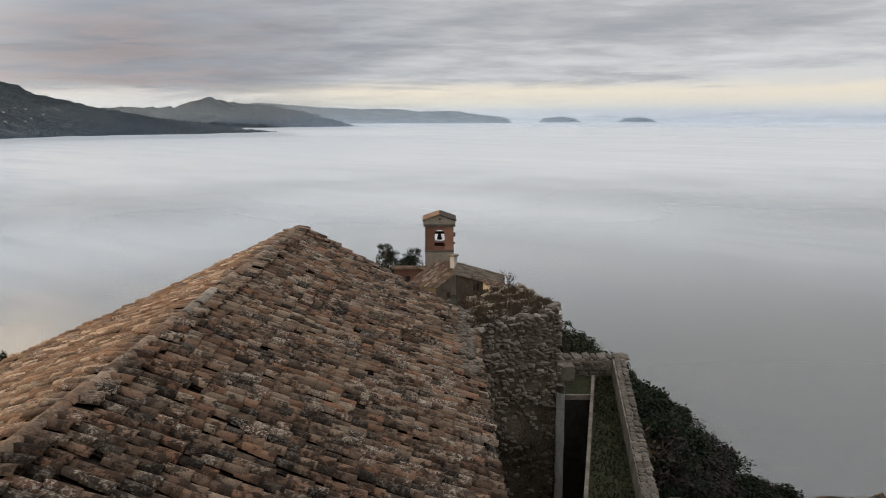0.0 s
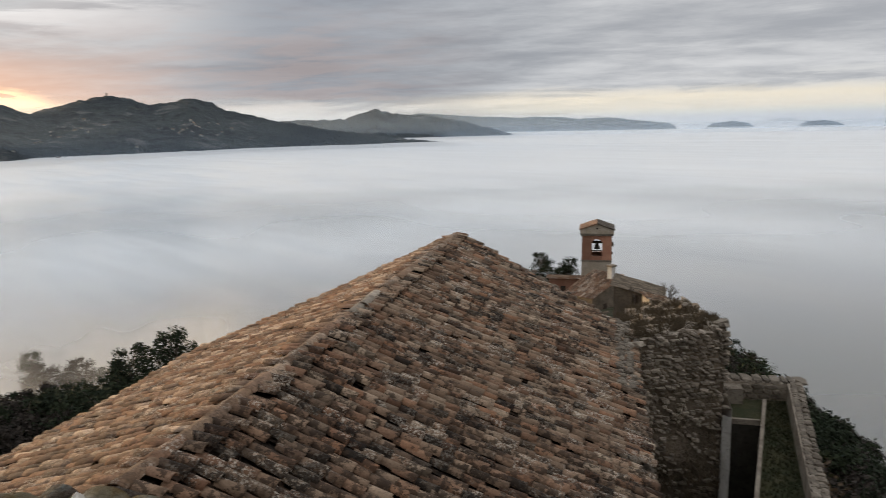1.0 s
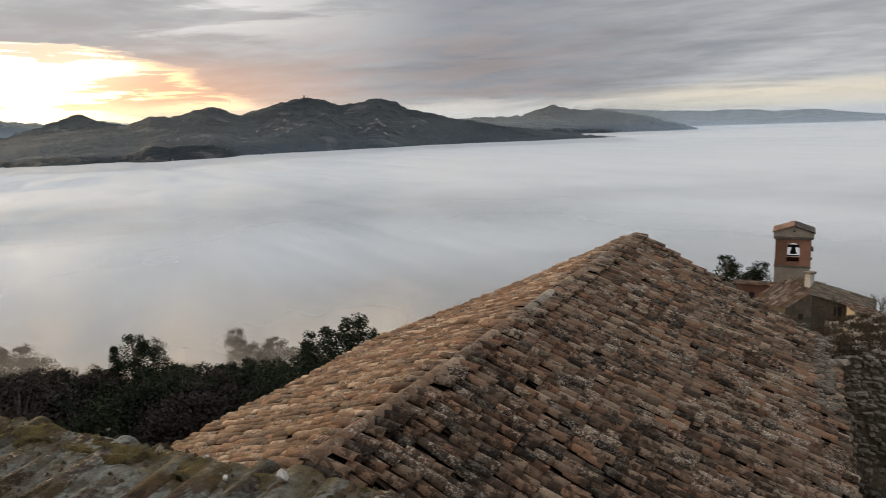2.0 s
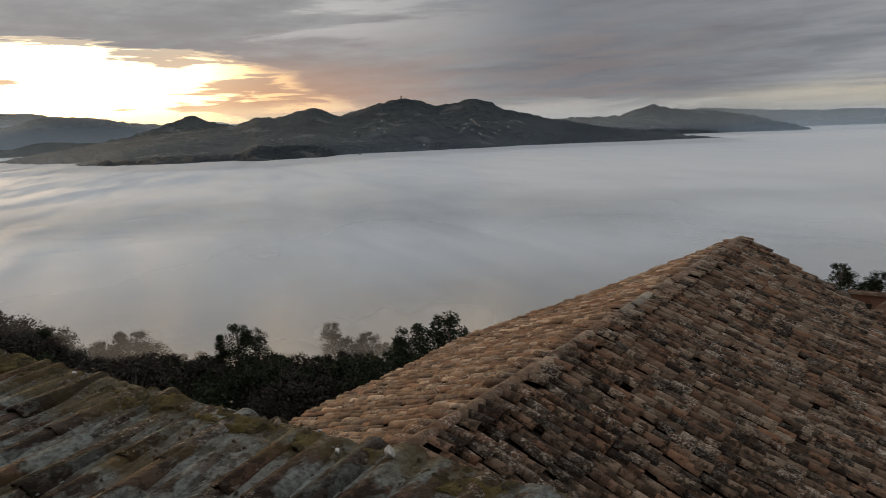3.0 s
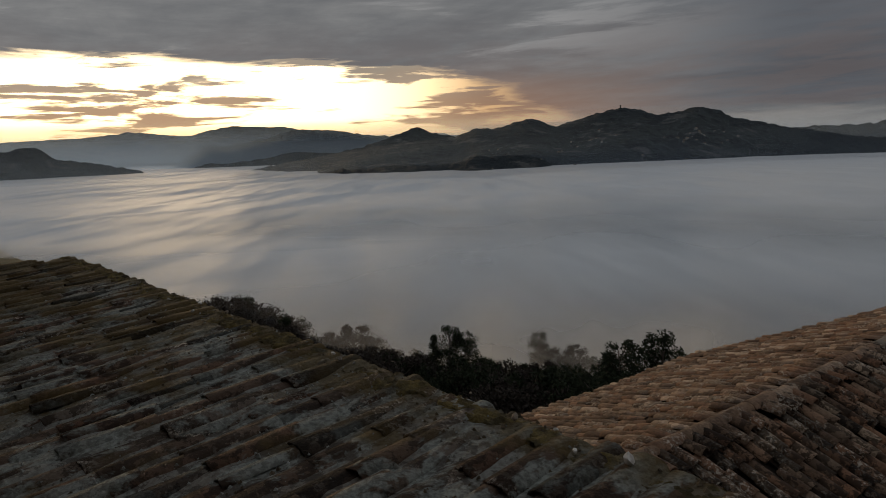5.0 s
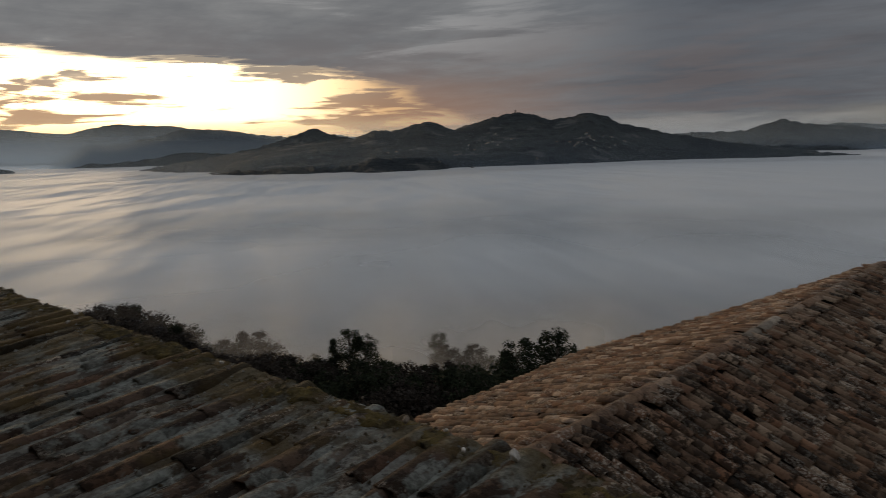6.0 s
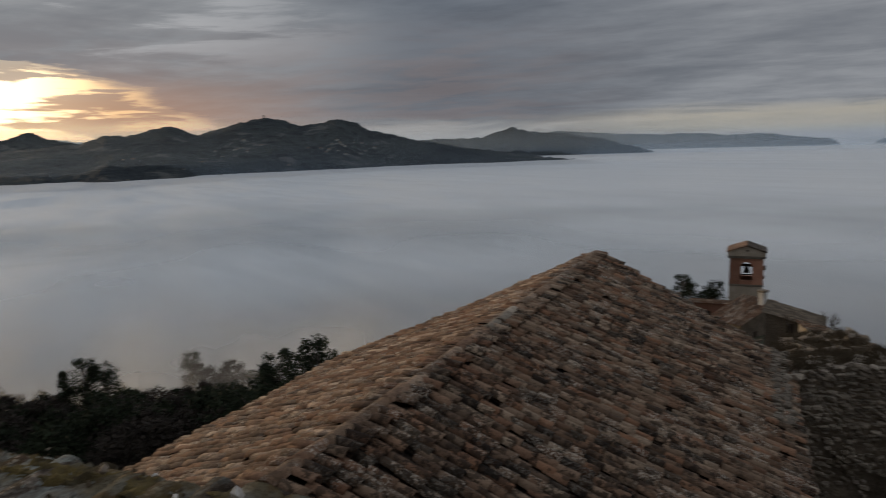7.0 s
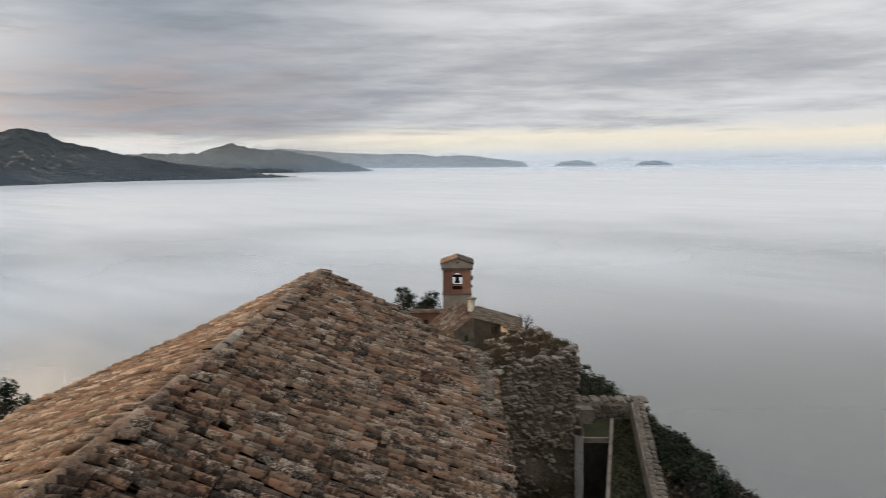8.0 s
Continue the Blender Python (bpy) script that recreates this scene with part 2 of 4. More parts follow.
CREST = crest_material()
MOSS = rough_material("dry_weed", (0.085, 0.066, 0.042), (0.12, 0.092, 0.06), (0.05, 0.04, 0.028), 5.0, 0.6, 0.03)
SOIL = rough_material("slope_soil", (0.055, 0.06, 0.03), (0.08, 0.075, 0.045), (0.03, 0.032, 0.018), 0.25, 0.8, 0.4)
GRASS = rough_material("terrace_grass", (0.026, 0.031, 0.012), (0.044, 0.042, 0.018), (0.058, 0.050, 0.032), 2.2, 0.9, 0.05)
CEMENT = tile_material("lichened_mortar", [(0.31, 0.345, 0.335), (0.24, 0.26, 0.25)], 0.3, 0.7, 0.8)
OLD_CEMENT = rough_material("old_mortar", (0.30, 0.31, 0.285), (0.19, 0.185, 0.16), (0.09, 0.08, 0.06), 3.0, 0.9, 0.02)
BRICK = rough_material("red_brick", (0.27, 0.13, 0.085), (0.31, 0.16, 0.105), (0.18, 0.09, 0.06), 1.2, 0.3)
# Near black, so the gaps between roof tiles stay as dark as shadow.
DECK = rough_material("dark_underlay", (0.04, 0.03, 0.022), (0.055, 0.04, 0.03), (0.025, 0.02, 0.016), 6.0, 0.8, 0.02)


def hill_material():
    def build(N, p, out):
        pos = coords(N)
        n1 = N.noise(pos, 0.008, 5, 0.6)
        n2 = N.noise(pos, 0.06, 4, 0.65)
        n3 = N.noise(N.scaled(pos, (1, 1, 1.5), (40, 10, 3)), 0.016, 5, 0.65)
        col = N.mix(N.ramp(n1, 0.38, 0.62), (0.024, 0.032, 0.038), (0.042, 0.052, 0.055))
        col = N.mix(N.ramp(n2, 0.5, 0.68, 0.0, 0.8), col, (0.012, 0.017, 0.022))
        col = N.mix(N.ramp(n3, 0.56, 0.66, 0.0, 0.55), col, (0.15, 0.15, 0.14))
        n4 = N.noise(N.scaled(pos, (1, 1, 2), (7, 30, 9)), 0.035, 4, 0.6)
        col = N.mix(N.ramp(n4, 0.60, 0.66, 0.0, 0.35), col, (0.075, 0.078, 0.065))
        N.give(p.inputs["Base Color"], col)
        bump(N, p, N.math("ADD", n1, n2), 1.0, 14.0)
    return material("wooded_hill", build, 0.95)


HILLWOOD = hill_material()
LEAF = rough_material("evergreen_leaf", (0.017, 0.024, 0.012), (0.026, 0.034, 0.016), (0.011, 0.015, 0.009), 1.0, 0.0)
LEAF_PALE = rough_material("shrub_leaf", (0.030, 0.046, 0.017), (0.048, 0.060, 0.024), (0.018, 0.025, 0.012), 1.0, 0.0)
TWIG = rough_material("bare_twig", (0.085, 0.070, 0.058), (0.11, 0.095, 0.08), (0.06, 0.05, 0.042), 2.0, 0.3)
TWIG_DARK = rough_material("winter_twigs", (0.036, 0.029, 0.024), (0.050, 0.041, 0.033), (0.022, 0.018, 0.015), 2.0, 0.0)
METAL = rough_material("bronze", (0.06, 0.06, 0.05), (0.08, 0.075, 0.06), (0.04, 0.04, 0.03), 4.0, 0.2, 0.01, 0.5)


def fog_relief(N, p, pos, strength=1.0):
    """Long rolls and combed wisps on the top of the fog."""
    turned = N.node("ShaderNodeMapping", {"Vector": pos, "Rotation": (0, 0, radians(35)), "Scale": (1, 1, 1)}).outputs[0]
    rolls = N.noise(N.scaled(turned, (0.0030, 0.0085, 0.0)), 1.0, 2, 0.45)
    combed = N.noise(N.scaled(turned, (0.008, 0.024, 0.0), (3, 7, 0)), 1.0, 2, 0.45)
    far = N.node("ShaderNodeVectorMath", {0: pos})
    far.operation = "LENGTH"
    west = N.math("DIVIDE", N.node("ShaderNodeSeparateXYZ", {0: pos}).outputs[0], far.outputs["Value"])
    calm = N.ramp(west, -0.62, -0.20, strength, 0.35 * strength)          # the rolls die out away from the sunset
    b = N.node("ShaderNodeBump", {"Height": N.math("ADD", rolls, N.math("MULTIPLY", combed, 0.30)), "Strength": calm, "Distance": 60.0})
    N.give(p.inputs["Normal"], b.outputs[0])


def mist_material(name, alpha, low=None, high=None, scale=0.01, flat=False, reach=1.0, fade=(-0.95, -0.35, 0.42)):
    """Drifting mist: scattering droplets, thinner where the noise is low; low and high: heights between which it thins out."""
    def build(N, p, out):
        pos = coords(N)
        n = N.noise(pos, scale, 2, 0.5)
        far = N.node("ShaderNodeVectorMath", {0: pos})
        far.operation = "LENGTH"
        even = N.ramp(far.outputs["Value"], 180, 520)          # patchy close by, even far off
        thick = N.math("ADD", N.math("MULTIPLY", N.ramp(n, 0.2, 0.75), N.math("SUBTRACT", 1.0, even)), N.math("MULTIPLY", even, 0.95))
        a = N.math("MULTIPLY", 1.0 if flat else thick, alpha)
        if high is not None:
            z = N.node("ShaderNodeSeparateXYZ", {0: pos}).outputs[2]
            a = N.math("MULTIPLY", a, N.ramp(z, low, high, 1.0, 0.0))
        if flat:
            # Flat sheets thicken toward the sunset, standing in for the hazy glow there.
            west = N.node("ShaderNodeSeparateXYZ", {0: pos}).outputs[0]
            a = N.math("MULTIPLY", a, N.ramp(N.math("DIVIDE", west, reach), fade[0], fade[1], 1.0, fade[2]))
        # Flat sheets: the blue of distance is put into their colour.
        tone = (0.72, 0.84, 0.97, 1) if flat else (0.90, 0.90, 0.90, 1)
        dif = N.node("ShaderNodeBsdfDiffuse", {"Color": tone})
        if not flat and high is None:
            dif = N.node("ShaderNodeBsdfPrincipled", {"Base Color": (0.89, 0.915, 0.93, 1), "Roughness": 0.62, "IOR": 2.0, "Specular IOR Level": 0.8})
            N.give(dif.inputs["Specular IOR Level"], N.ramp(far.outputs["Value"], 250, 1000, 0.8, 0.6))
            fog_relief(N, dif, pos, 0.8)
            east = N.node("ShaderNodeSeparateXYZ", {0: pos}).outputs[0]
            near = N.math("SUBTRACT", far.outputs["Value"], N.math("MULTIPLY", N.math("MAXIMUM", east, 0.0), 0.45))
            a = N.math("MULTIPLY", a, N.ramp(near, 70, 420, 0.10, 1.0))
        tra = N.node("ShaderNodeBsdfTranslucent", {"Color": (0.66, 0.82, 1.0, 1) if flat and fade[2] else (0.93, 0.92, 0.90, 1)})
        both = N.node("ShaderNodeMixShader", {0: 0.75 if flat else 0.5 if high is not None else 0.0, 1: dif.outputs[0], 2: tra.outputs[0]})
        clear = N.node("ShaderNodeBsdfTransparent")
        mixed = N.node("ShaderNodeMixShader", {0: a, 1: clear.outputs[0], 2: both.outputs[0]})
        N.give(out.inputs["Surface"], mixed.outputs[0])
    return material(name, build)


def fog_material():
    def build(N, p, out):
        pos = coords(N)
        n = N.noise(N.scaled(pos, (1, 0.45, 1)), 0.004, 3, 0.5)
        N.give(p.inputs["Base Color"], N.mix(n, (0.88, 0.905, 0.92), (0.91, 0.93, 0.94)))
        p.inputs["Specular IOR Level"].default_value = 0.8
        p.inputs["IOR"].default_value = 2.0
        p.inputs["Roughness"].default_value = 0.62
        # thinner close to the spur, where the dark slope shows through
        far = N.node("ShaderNodeVectorMath", {0: pos})
        far.operation = "LENGTH"
        N.give(p.inputs["Specular IOR Level"], N.ramp(far.outputs["Value"], 250, 1000, 0.8, 0.6))
        fog_relief(N, p, pos)
        east = N.node("ShaderNodeSeparateXYZ", {0: pos}).outputs[0]
        near = N.math("SUBTRACT", far.outputs["Value"], N.math("MULTIPLY", N.math("MAXIMUM", east, 0.0), 0.45))
        N.give(p.inputs["Alpha"], N.ramp(near, 70, 380, 0.20, 1.0))
    return material("fog_sea", build)


# ================= mesh helpers =================
def mesh_of(name, verts, faces, mat, smooth=False):
    me = bpy.data.meshes.new(name)
    me.from_pydata([tuple(v) for v in verts], [], faces)
    me.materials.append(mat)
    if smooth:
        me.polygons.foreach_set("use_smooth", [True] * len(me.polygons))
    me.update()
    return me


def part(name, me, parent=None, label="", at=None):
    ob = new(name, me)
    if at is not None:
        ob.matrix_basis = at
    if parent is not None:
        ob.parent = parent
    if label:
        ob["label"] = label
    return ob


class Soup:
    """Collects many small pieces into one mesh."""

    def __init__(self):
        self.v, self.f = [], []

    def add(self, verts, faces, m=None):
        k = len(self.v)
        self.v += [m @ Vector(v) for v in verts] if m is not None else [Vector(v) for v in verts]
        self.f += [tuple(i + k for i in f) for f in faces]

    def box(self, lo, hi, m=None):
        (a, b, c), (d, e, f) = lo, hi
        v = [(a, b, c), (d, b, c), (d, e, c), (a, e, c), (a, b, f), (d, b, f), (d, e, f), (a, e, f)]
        self.add(v, [(0, 3, 2, 1), (4, 5, 6, 7), (0, 1, 5, 4), (1, 2, 6, 5), (2, 3, 7, 6), (3, 0, 4, 7)], m)

    def prism(self, ring, z0, z1):
        """Upright walls over a plan ring (counter-clockwise); z1 may be a list of heights."""
        n = len(ring)
        tops = z1 if isinstance(z1, (list, tuple)) else [z1] * n
        v = [(x, y, z0) for x, y in ring] + [(x, y, t) for (x, y), t in zip(ring, tops)]
        self.add(v, [tuple(range(n))[::-1], tuple(range(n, 2 * n))] + [(i, (i + 1) % n, n + (i + 1) % n, n + i) for i in range(n)])

    def mesh(self, name, mat, smooth=False):
        return mesh_of(name, self.v, self.f, mat, smooth)


def sheet(fn, us, vs):
    """Vertices and quads of a grid; fn(u, v) gives the place."""
    v = [fn(a, b) for a in us for b in vs]
    n = len(vs)
    return v, [(i * n + j, i * n + j + 1, (i + 1) * n + j + 1, (i + 1) * n + j) for i in range(len(us) - 1) for j in range(n - 1)]


def thing(name, label, category, group="", kind="", at=(0, 0, 0)):
    ob = new(name)
    ob.location = at
    ob.empty_display_size = 0.3
    return tagged(ob, label, category, group, kind)


def fbm(x, y, z=0.0, octaves=4):
    return noise.fractal(Vector((x, y, z)), 0.9, 2.1, octaves)


# ================= the land and the fog =================
def ground_height(x, y):
    """A steep spur that runs along +y, falling on both sides into the fog."""
    crest = -13.0 - 0.03 * max(0.0, y - 20)
    left, right = -10.0, 5.0 + 0.02 * max(0, y - 20)
    z = crest
    if x < left:
        z -= min(4.0, 0.5 * (left - x)) + (left - x) * min(0.26, max(0.05, 0.1 + 0.004 * (y - 34)))
    if x > right:
        z -= min(1.0, 1.6 * (x - right)) + 0.88 * (x - right)
    if y > 63:
        z -= 0.8 * (y - 63)
    if y < -20:
        z -= 0.4 * (-20 - y)
    z += 1.2 * fbm(x * 0.03, y * 0.03) * min(1, abs(x) / 20)
    return max(z, -75.0)


def build_ground():
    steps = [-4900, -3000, -1500, -800, -500, -350] + list(range(-260, 261, 6)) + [350, 500, 800, 1500, 3000, 4900]
    v, f = sheet(lambda x, y: (x, y, ground_height(x, y)), steps, steps)
    ob = part("ground", mesh_of("ground", v, f, SOIL, True))
    tagged(ob, "dark earthy hillside falling steeply into fog", "ground", kind="structure")


def build_fog():
    rs = [40 * 1.075 ** k for k in range(67)]
    rs[-1] = 4900
    angles = [radians(a * 1.5) for a in range(241)]

    def roll(x, y, r):
        """Long waves of fog toward the sun; it lies flat elsewhere."""
        w = min(1.0, r / 150) * 2.0 * min(1.0, 900 / r) * (0.3 + 0.8 * min(1.0, max(0.0, -x / r - 0.15) / 0.55))
        u, q = x * 0.6 + y * 0.8, -x * 0.8 + y * 0.6
        return 1.3 * w * fbm(u * 0.0035, q * 0.009, 0.3, 2) + 0.35 * w * fbm(u * 0.009, q * 0.02, 2.0, 2)

    def place(a, r):
        x, y = -math.sin(a) * r, math.cos(a) * r
        return x, y, FOG - 3.0 + roll(x, y, r)
    v, f = sheet(place, angles, rs)
    ob = part("water_fog", mesh_of("fog", v, f, fog_material(), True))
    ob.name = "fog_sea"
    tagged(ob, "pale sea of fog filling the valley below", "fog", kind="structure")
    for k, (dz, alpha) in enumerate(((7.0, 0.80), (14.0, 0.68))):
        def veil(a, r, dz=dz, k=k):
            x, y = -math.sin(a) * r, math.cos(a) * r
            return x, y, FOG + dz + 0.8 * roll(x + 60 * k, y, r) + 0.6 * min(1.0, 220 / r) * fbm(x * 0.008, y * 0.008, k * 3.0, 2)
        v, f = sheet(veil, angles, [60 * 1.08 ** j for j in range(58)])
        ob = part("mist_layer", mesh_of("mist", v, f, mist_material("mist_%d" % k, alpha, scale=0.006 + 0.001 * k), True))
        tagged(ob, "thin drifting mist above the fog", "mist", kind="stuff")


def hill(name, label, far, depth, seed, ridge, waver=1.0):
    """A long hill rising from the fog; ridge: (degrees to the left, elevation) of its summits and saddles, in order."""
    a0, a1 = ridge[0][0] - 1.2, ridge[-1][0] + 1.2
    low = FOG - 16
    base = math.degrees(math.atan2(low, far))
    knots = [(a0, base)] + list(ridge) + [(a1, base)]

    def crest(a):
        for (p, e), (q, g) in zip(knots, knots[1:]):
            if a <= q:
                u = max(0.0, (a - p) / (q - p))
                u = 0.6 * u + 0.4 * u * u * (3 - 2 * u)
                return e + (g - e) * u
        return base

    step = 0.09 if far < 2600 else 0.13
    angles = [a0 + step * i for i in range(int((a1 - a0) / step) + 2)]
    rows = [i / 30 for i in range(31)] + [1.06, 1.15, 1.3, 1.5]

    def place(a, u):
        deep = depth(a) if callable(depth) else depth
        r = far - deep + (deep * u if u <= 1 else deep + 330 * (u - 1))
        top = far * math.tan(radians(crest(a)))
        q = min(1.0, u)
        rise = (0.75 * q + 0.25 * q * q) if u <= 1 else max(0.0, 1 - (u - 1) * 2.0)
        x, y = -math.sin(radians(a)) * r, math.cos(radians(a)) * r
        k = 1500 / far
        fold = 0.5 * (top - low) * fbm(x * 0.006 * k, y * 0.006 * k, seed, 5) * q * max(0.0, 1 - q) if u <= 1 else 0
        trees = 3.2 / k * fbm(x * 0.07 * k, y * 0.07 * k, seed * 2.0, 3) * waver if u > 0.1 else 0
        return Vector((x, y, low + (top - low) * rise + fold + trees))
    v, f = sheet(place, angles, rows)
    ob = part(name, mesh_of(name, v, f, HILLWOOD, True))
    tagged(ob, label, "hill", kind="structure")
    return place


def build_hills():
    main = hill("wooded_ridge", "long dark wooded ridge with rocky summits rising from fog", 1500, lambda a: 330 + 620 * min(1.0, max(0.0, (a - 28) / 30)), 1.0,
                [(12.1, -1.3), (15.6, -0.95), (21.4, -0.15), (25.5, 0.55), (28.6, 1.25), (30.3, 1.65), (31.1, 2.2), (32.6, 2.55), (33.9, 2.2), (35.7, 2.1), (36.8, 2.5),
                 (38.4, 2.7), (40.2, 2.4), (42.0, 1.85), (43.5, 1.5), (45.4, 2.2), (48.5, 1.5), (49.9, 1.5), (51.8, 0.9), (57.0, 0.5), (60.0, 0.1), (64.0, -0.5), (68.7, -1.2), (73.1, -1.85), (76, -2.2)])
    hill("wooded_knoll", "dark wooded knoll behind the ridge", 1900, 300, 2.0, [(49, -0.4), (51.8, 0.95), (53.6, 1.35), (54.8, 1.82), (55.9, 1.44), (57.7, 0.84), (59.6, 0.3), (62, -0.2), (64, -0.8)])
    hill("conical_hill", "blue-grey cone-shaped hill rising from fog", 2400, 420, 3.0, [(7.5, -0.6), (8.9, -0.2), (11.6, 0.5), (14.2, 0.95), (15.9, 1.02), (17.4, 1.2), (18.4, 1.55), (19.5, 1.2), (21, 0.75), (25.9, 0.7), (30, 0.3)])
    hill("rolling_hill", "hazy rolling hills under the sunset", 2300, 300, 4.0, [(52, 0.6), (56.3, 1.1), (59, 1.34), (61.7, 1.80), (64.7, 1.88), (67.2, 1.25), (70.2, 0.70), (71.3, 0.90), (72.2, 0.35), (73.5, -0.3)], 0.6)
    hill("hazy_mountain", "pale hazy mountains under the sunset", 3700, 600, 5.0, [(50.5, 1.0), (53.2, 1.25), (56, 1.0), (63.4, 1.75), (65.5, 2.14), (67.4, 2.2), (69.6, 2.3), (71.2, 2.0), (72.8, 1.6), (76.8, 2.0), (80, 1.65), (88, 1.3)], 0.5)
    hill("low_hill", "dark low hill at the edge of the fog", 1700, 260, 6.0, [(76.3, -0.9), (79.3, -0.25), (81.8, 0.15), (83.2, 1.1), (85, 0.8), (92, 0.6)])
    hill("far_hills", "low bluish hills along the horizon", 3900, 500, 7.0, [(-5, 0.0), (-3, 0.18), (-0.7, 0.48), (2, 0.42), (3.9, 0.64), (6.6, 0.6), (10.2, 0.77), (14.6, 1.1), (18, 0.7), (24, 0.6)], 0.5)
    hill("fog_island", "tiny hilltop poking through distant fog", 4300, 250, 8.0, [(-10.6, -0.13), (-9.6, 0.01), (-8.3, -0.10)], 0.3)
    hill("fog_island", "tiny hilltop poking through distant fog", 4300, 250, 9.0, [(-16.5, -0.17), (-15.6, -0.04), (-14.6, -0.12)], 0.3)
    # village houses on the ridge
    rng = random.Random(3)
    s = Soup()
    s.box((-4, -3, -3), (4, 3, 4))
    wall = s.mesh("house_wall", OLD_CEMENT)
    s = Soup()
    s.add([(-4.4, -3.4, 4), (4.4, -3.4, 4), (4.4, 3.4, 4), (-4.4, 3.4, 4), (-4.4, 0, 6), (4.4, 0, 6)], [(0, 1, 5, 4), (2, 3, 4, 5), (1, 2, 5), (3, 0, 4), (3, 2, 1, 0)])
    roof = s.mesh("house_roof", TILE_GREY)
    first = thing("village_house", "small stone village house on the wooded ridge", "house", "village houses")
    part("wall", wall, first)
    part("roof", roof, first)
    spots = [(rng.gauss(32.6, 1.3), rng.gauss(0.62, 0.05)) for k in range(20)] + [(rng.gauss(41.0, 1.2), rng.gauss(0.66, 0.05)) for k in range(12)] + [(rng.uniform(26, 52), rng.uniform(0.3, 0.6)) for k in range(9)]
    for k, (a, u) in enumerate(spots):
        m = Matrix.Translation(main(a, u)) @ Matrix.Rotation(rng.uniform(0, 3), 4, "Z") @ Matrix.Diagonal((rng.uniform(0.3, 0.62),) * 3 + (1,))
        if k:
            copy_thing(first, m).scale = m.to_scale()
        else:
            first.matrix_basis = m
    s = Soup()
    s.box((-2, -2, -4), (2, 2, 9))
    s.box((-2.4, -2.4, 9), (2.4, 2.4, 10.5))
    t = part("watch_tower", s.mesh("watch_tower", STONE))
    t.location = main(38.4, 1.0)
    t.scale = (0.5, 0.5, 0.5)
    tagged(t, "small dark tower on the ridge summit", "tower")


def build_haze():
    # Upright see-through sheets added to give the hills their distance haze.
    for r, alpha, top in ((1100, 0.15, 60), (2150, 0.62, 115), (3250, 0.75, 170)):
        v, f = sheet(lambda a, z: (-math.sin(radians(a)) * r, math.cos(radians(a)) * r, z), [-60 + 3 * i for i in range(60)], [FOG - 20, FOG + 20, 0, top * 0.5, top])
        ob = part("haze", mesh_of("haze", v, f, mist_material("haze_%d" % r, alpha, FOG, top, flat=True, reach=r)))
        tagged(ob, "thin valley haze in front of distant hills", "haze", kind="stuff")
    # low banks of mist that the setting sun shines through
    for r, alpha, top in ((280, 0.55, -28), (520, 0.7, -27), (840, 0.75, -25)):
        v, f = sheet(lambda a, z: (-math.sin(radians(a)) * r, math.cos(radians(a)) * r, z + 2.5 * fbm(a * 0.12, r * 0.01, 0.0, 3)), [46 + 1.5 * i for i in range(42)], [FOG - 12, FOG, (FOG + top) / 2, top])
        ob = part("sunlit_mist", mesh_of("sunlit_mist", v, f, mist_material("sunlit_mist_%d" % r, alpha, FOG - 6, top - 2, flat=True, reach=r, fade=(-0.98, -0.74, 0.0)), True))
        tagged(ob, "low golden mist lit through by the setting sun", "mist", kind="stuff")
    # mist creeping up the flanks of the spur
    for r, alpha, a0, a1, low, top in ((60, 0.58, 12, 98, -25, -10.5), (88, 0.62, 12, 98, -29, -15.5), (58, 0.10, -62, -12, -34, -21)):
        v, f = sheet(lambda a, z: (-math.sin(radians(a)) * r * (1 + 0.05 * math.sin(a * 0.3)), math.cos(radians(a)) * r, z), [a0 + 2 * i for i in range(int((a1 - a0) / 2) + 1)], [-60, low, (low + top) / 2, top])
        ob = part("mist_bank", mesh_of("mist_bank", v, f, mist_material("mist_bank_%d" % r, alpha, low, top, scale=0.08)))
        tagged(ob, "soft mist creeping up the wooded slope", "mist", kind="stuff")


build_ground()
build_fog()
build_hills()
build_haze()


# ================= tiled roofs =================
def tile_mesh(name, mat, length=0.46, w0=0.180, w1=0.145, rise=0.088, thick=0.018, seed=0, seg=6, wobble=0.002):
    """A curved clay tile: local +x runs down the slope, its upper end at x = 0."""
    rng = random.Random(seed)
    s = Soup()
    v = []
    for x, w in ((0.0, w1), (length * 0.5, (w0 + w1) / 2), (length, w0)):
        for t, hgt in ((0.0, rise), (thick, rise - thick)):
            for i in range(seg + 1):
                a = math.pi * i / seg
                v.append((x + rng.uniform(-0.006, 0.006) * (x > 0.4), -math.cos(a) * (w / 2 - t), math.sin(a) * hgt * (w / w0) + rng.uniform(-wobble, wobble)))
    n = seg + 1
    f = []
    for r in (0, 2):
        o, q = r * n, (r + 2) * n
        f += [(o + i, q + i, q + i + 1, o + i + 1) for i in range(seg)]
    o = 4 * n
    f += [(o + i, o + n + i, o + n + i + 1, o + i + 1) for i in range(seg)]
    f += [(n + i, n + i + 1, 5 * n + i + 1, 5 * n + i) for i in range(seg)]
    return v, f, mat, name


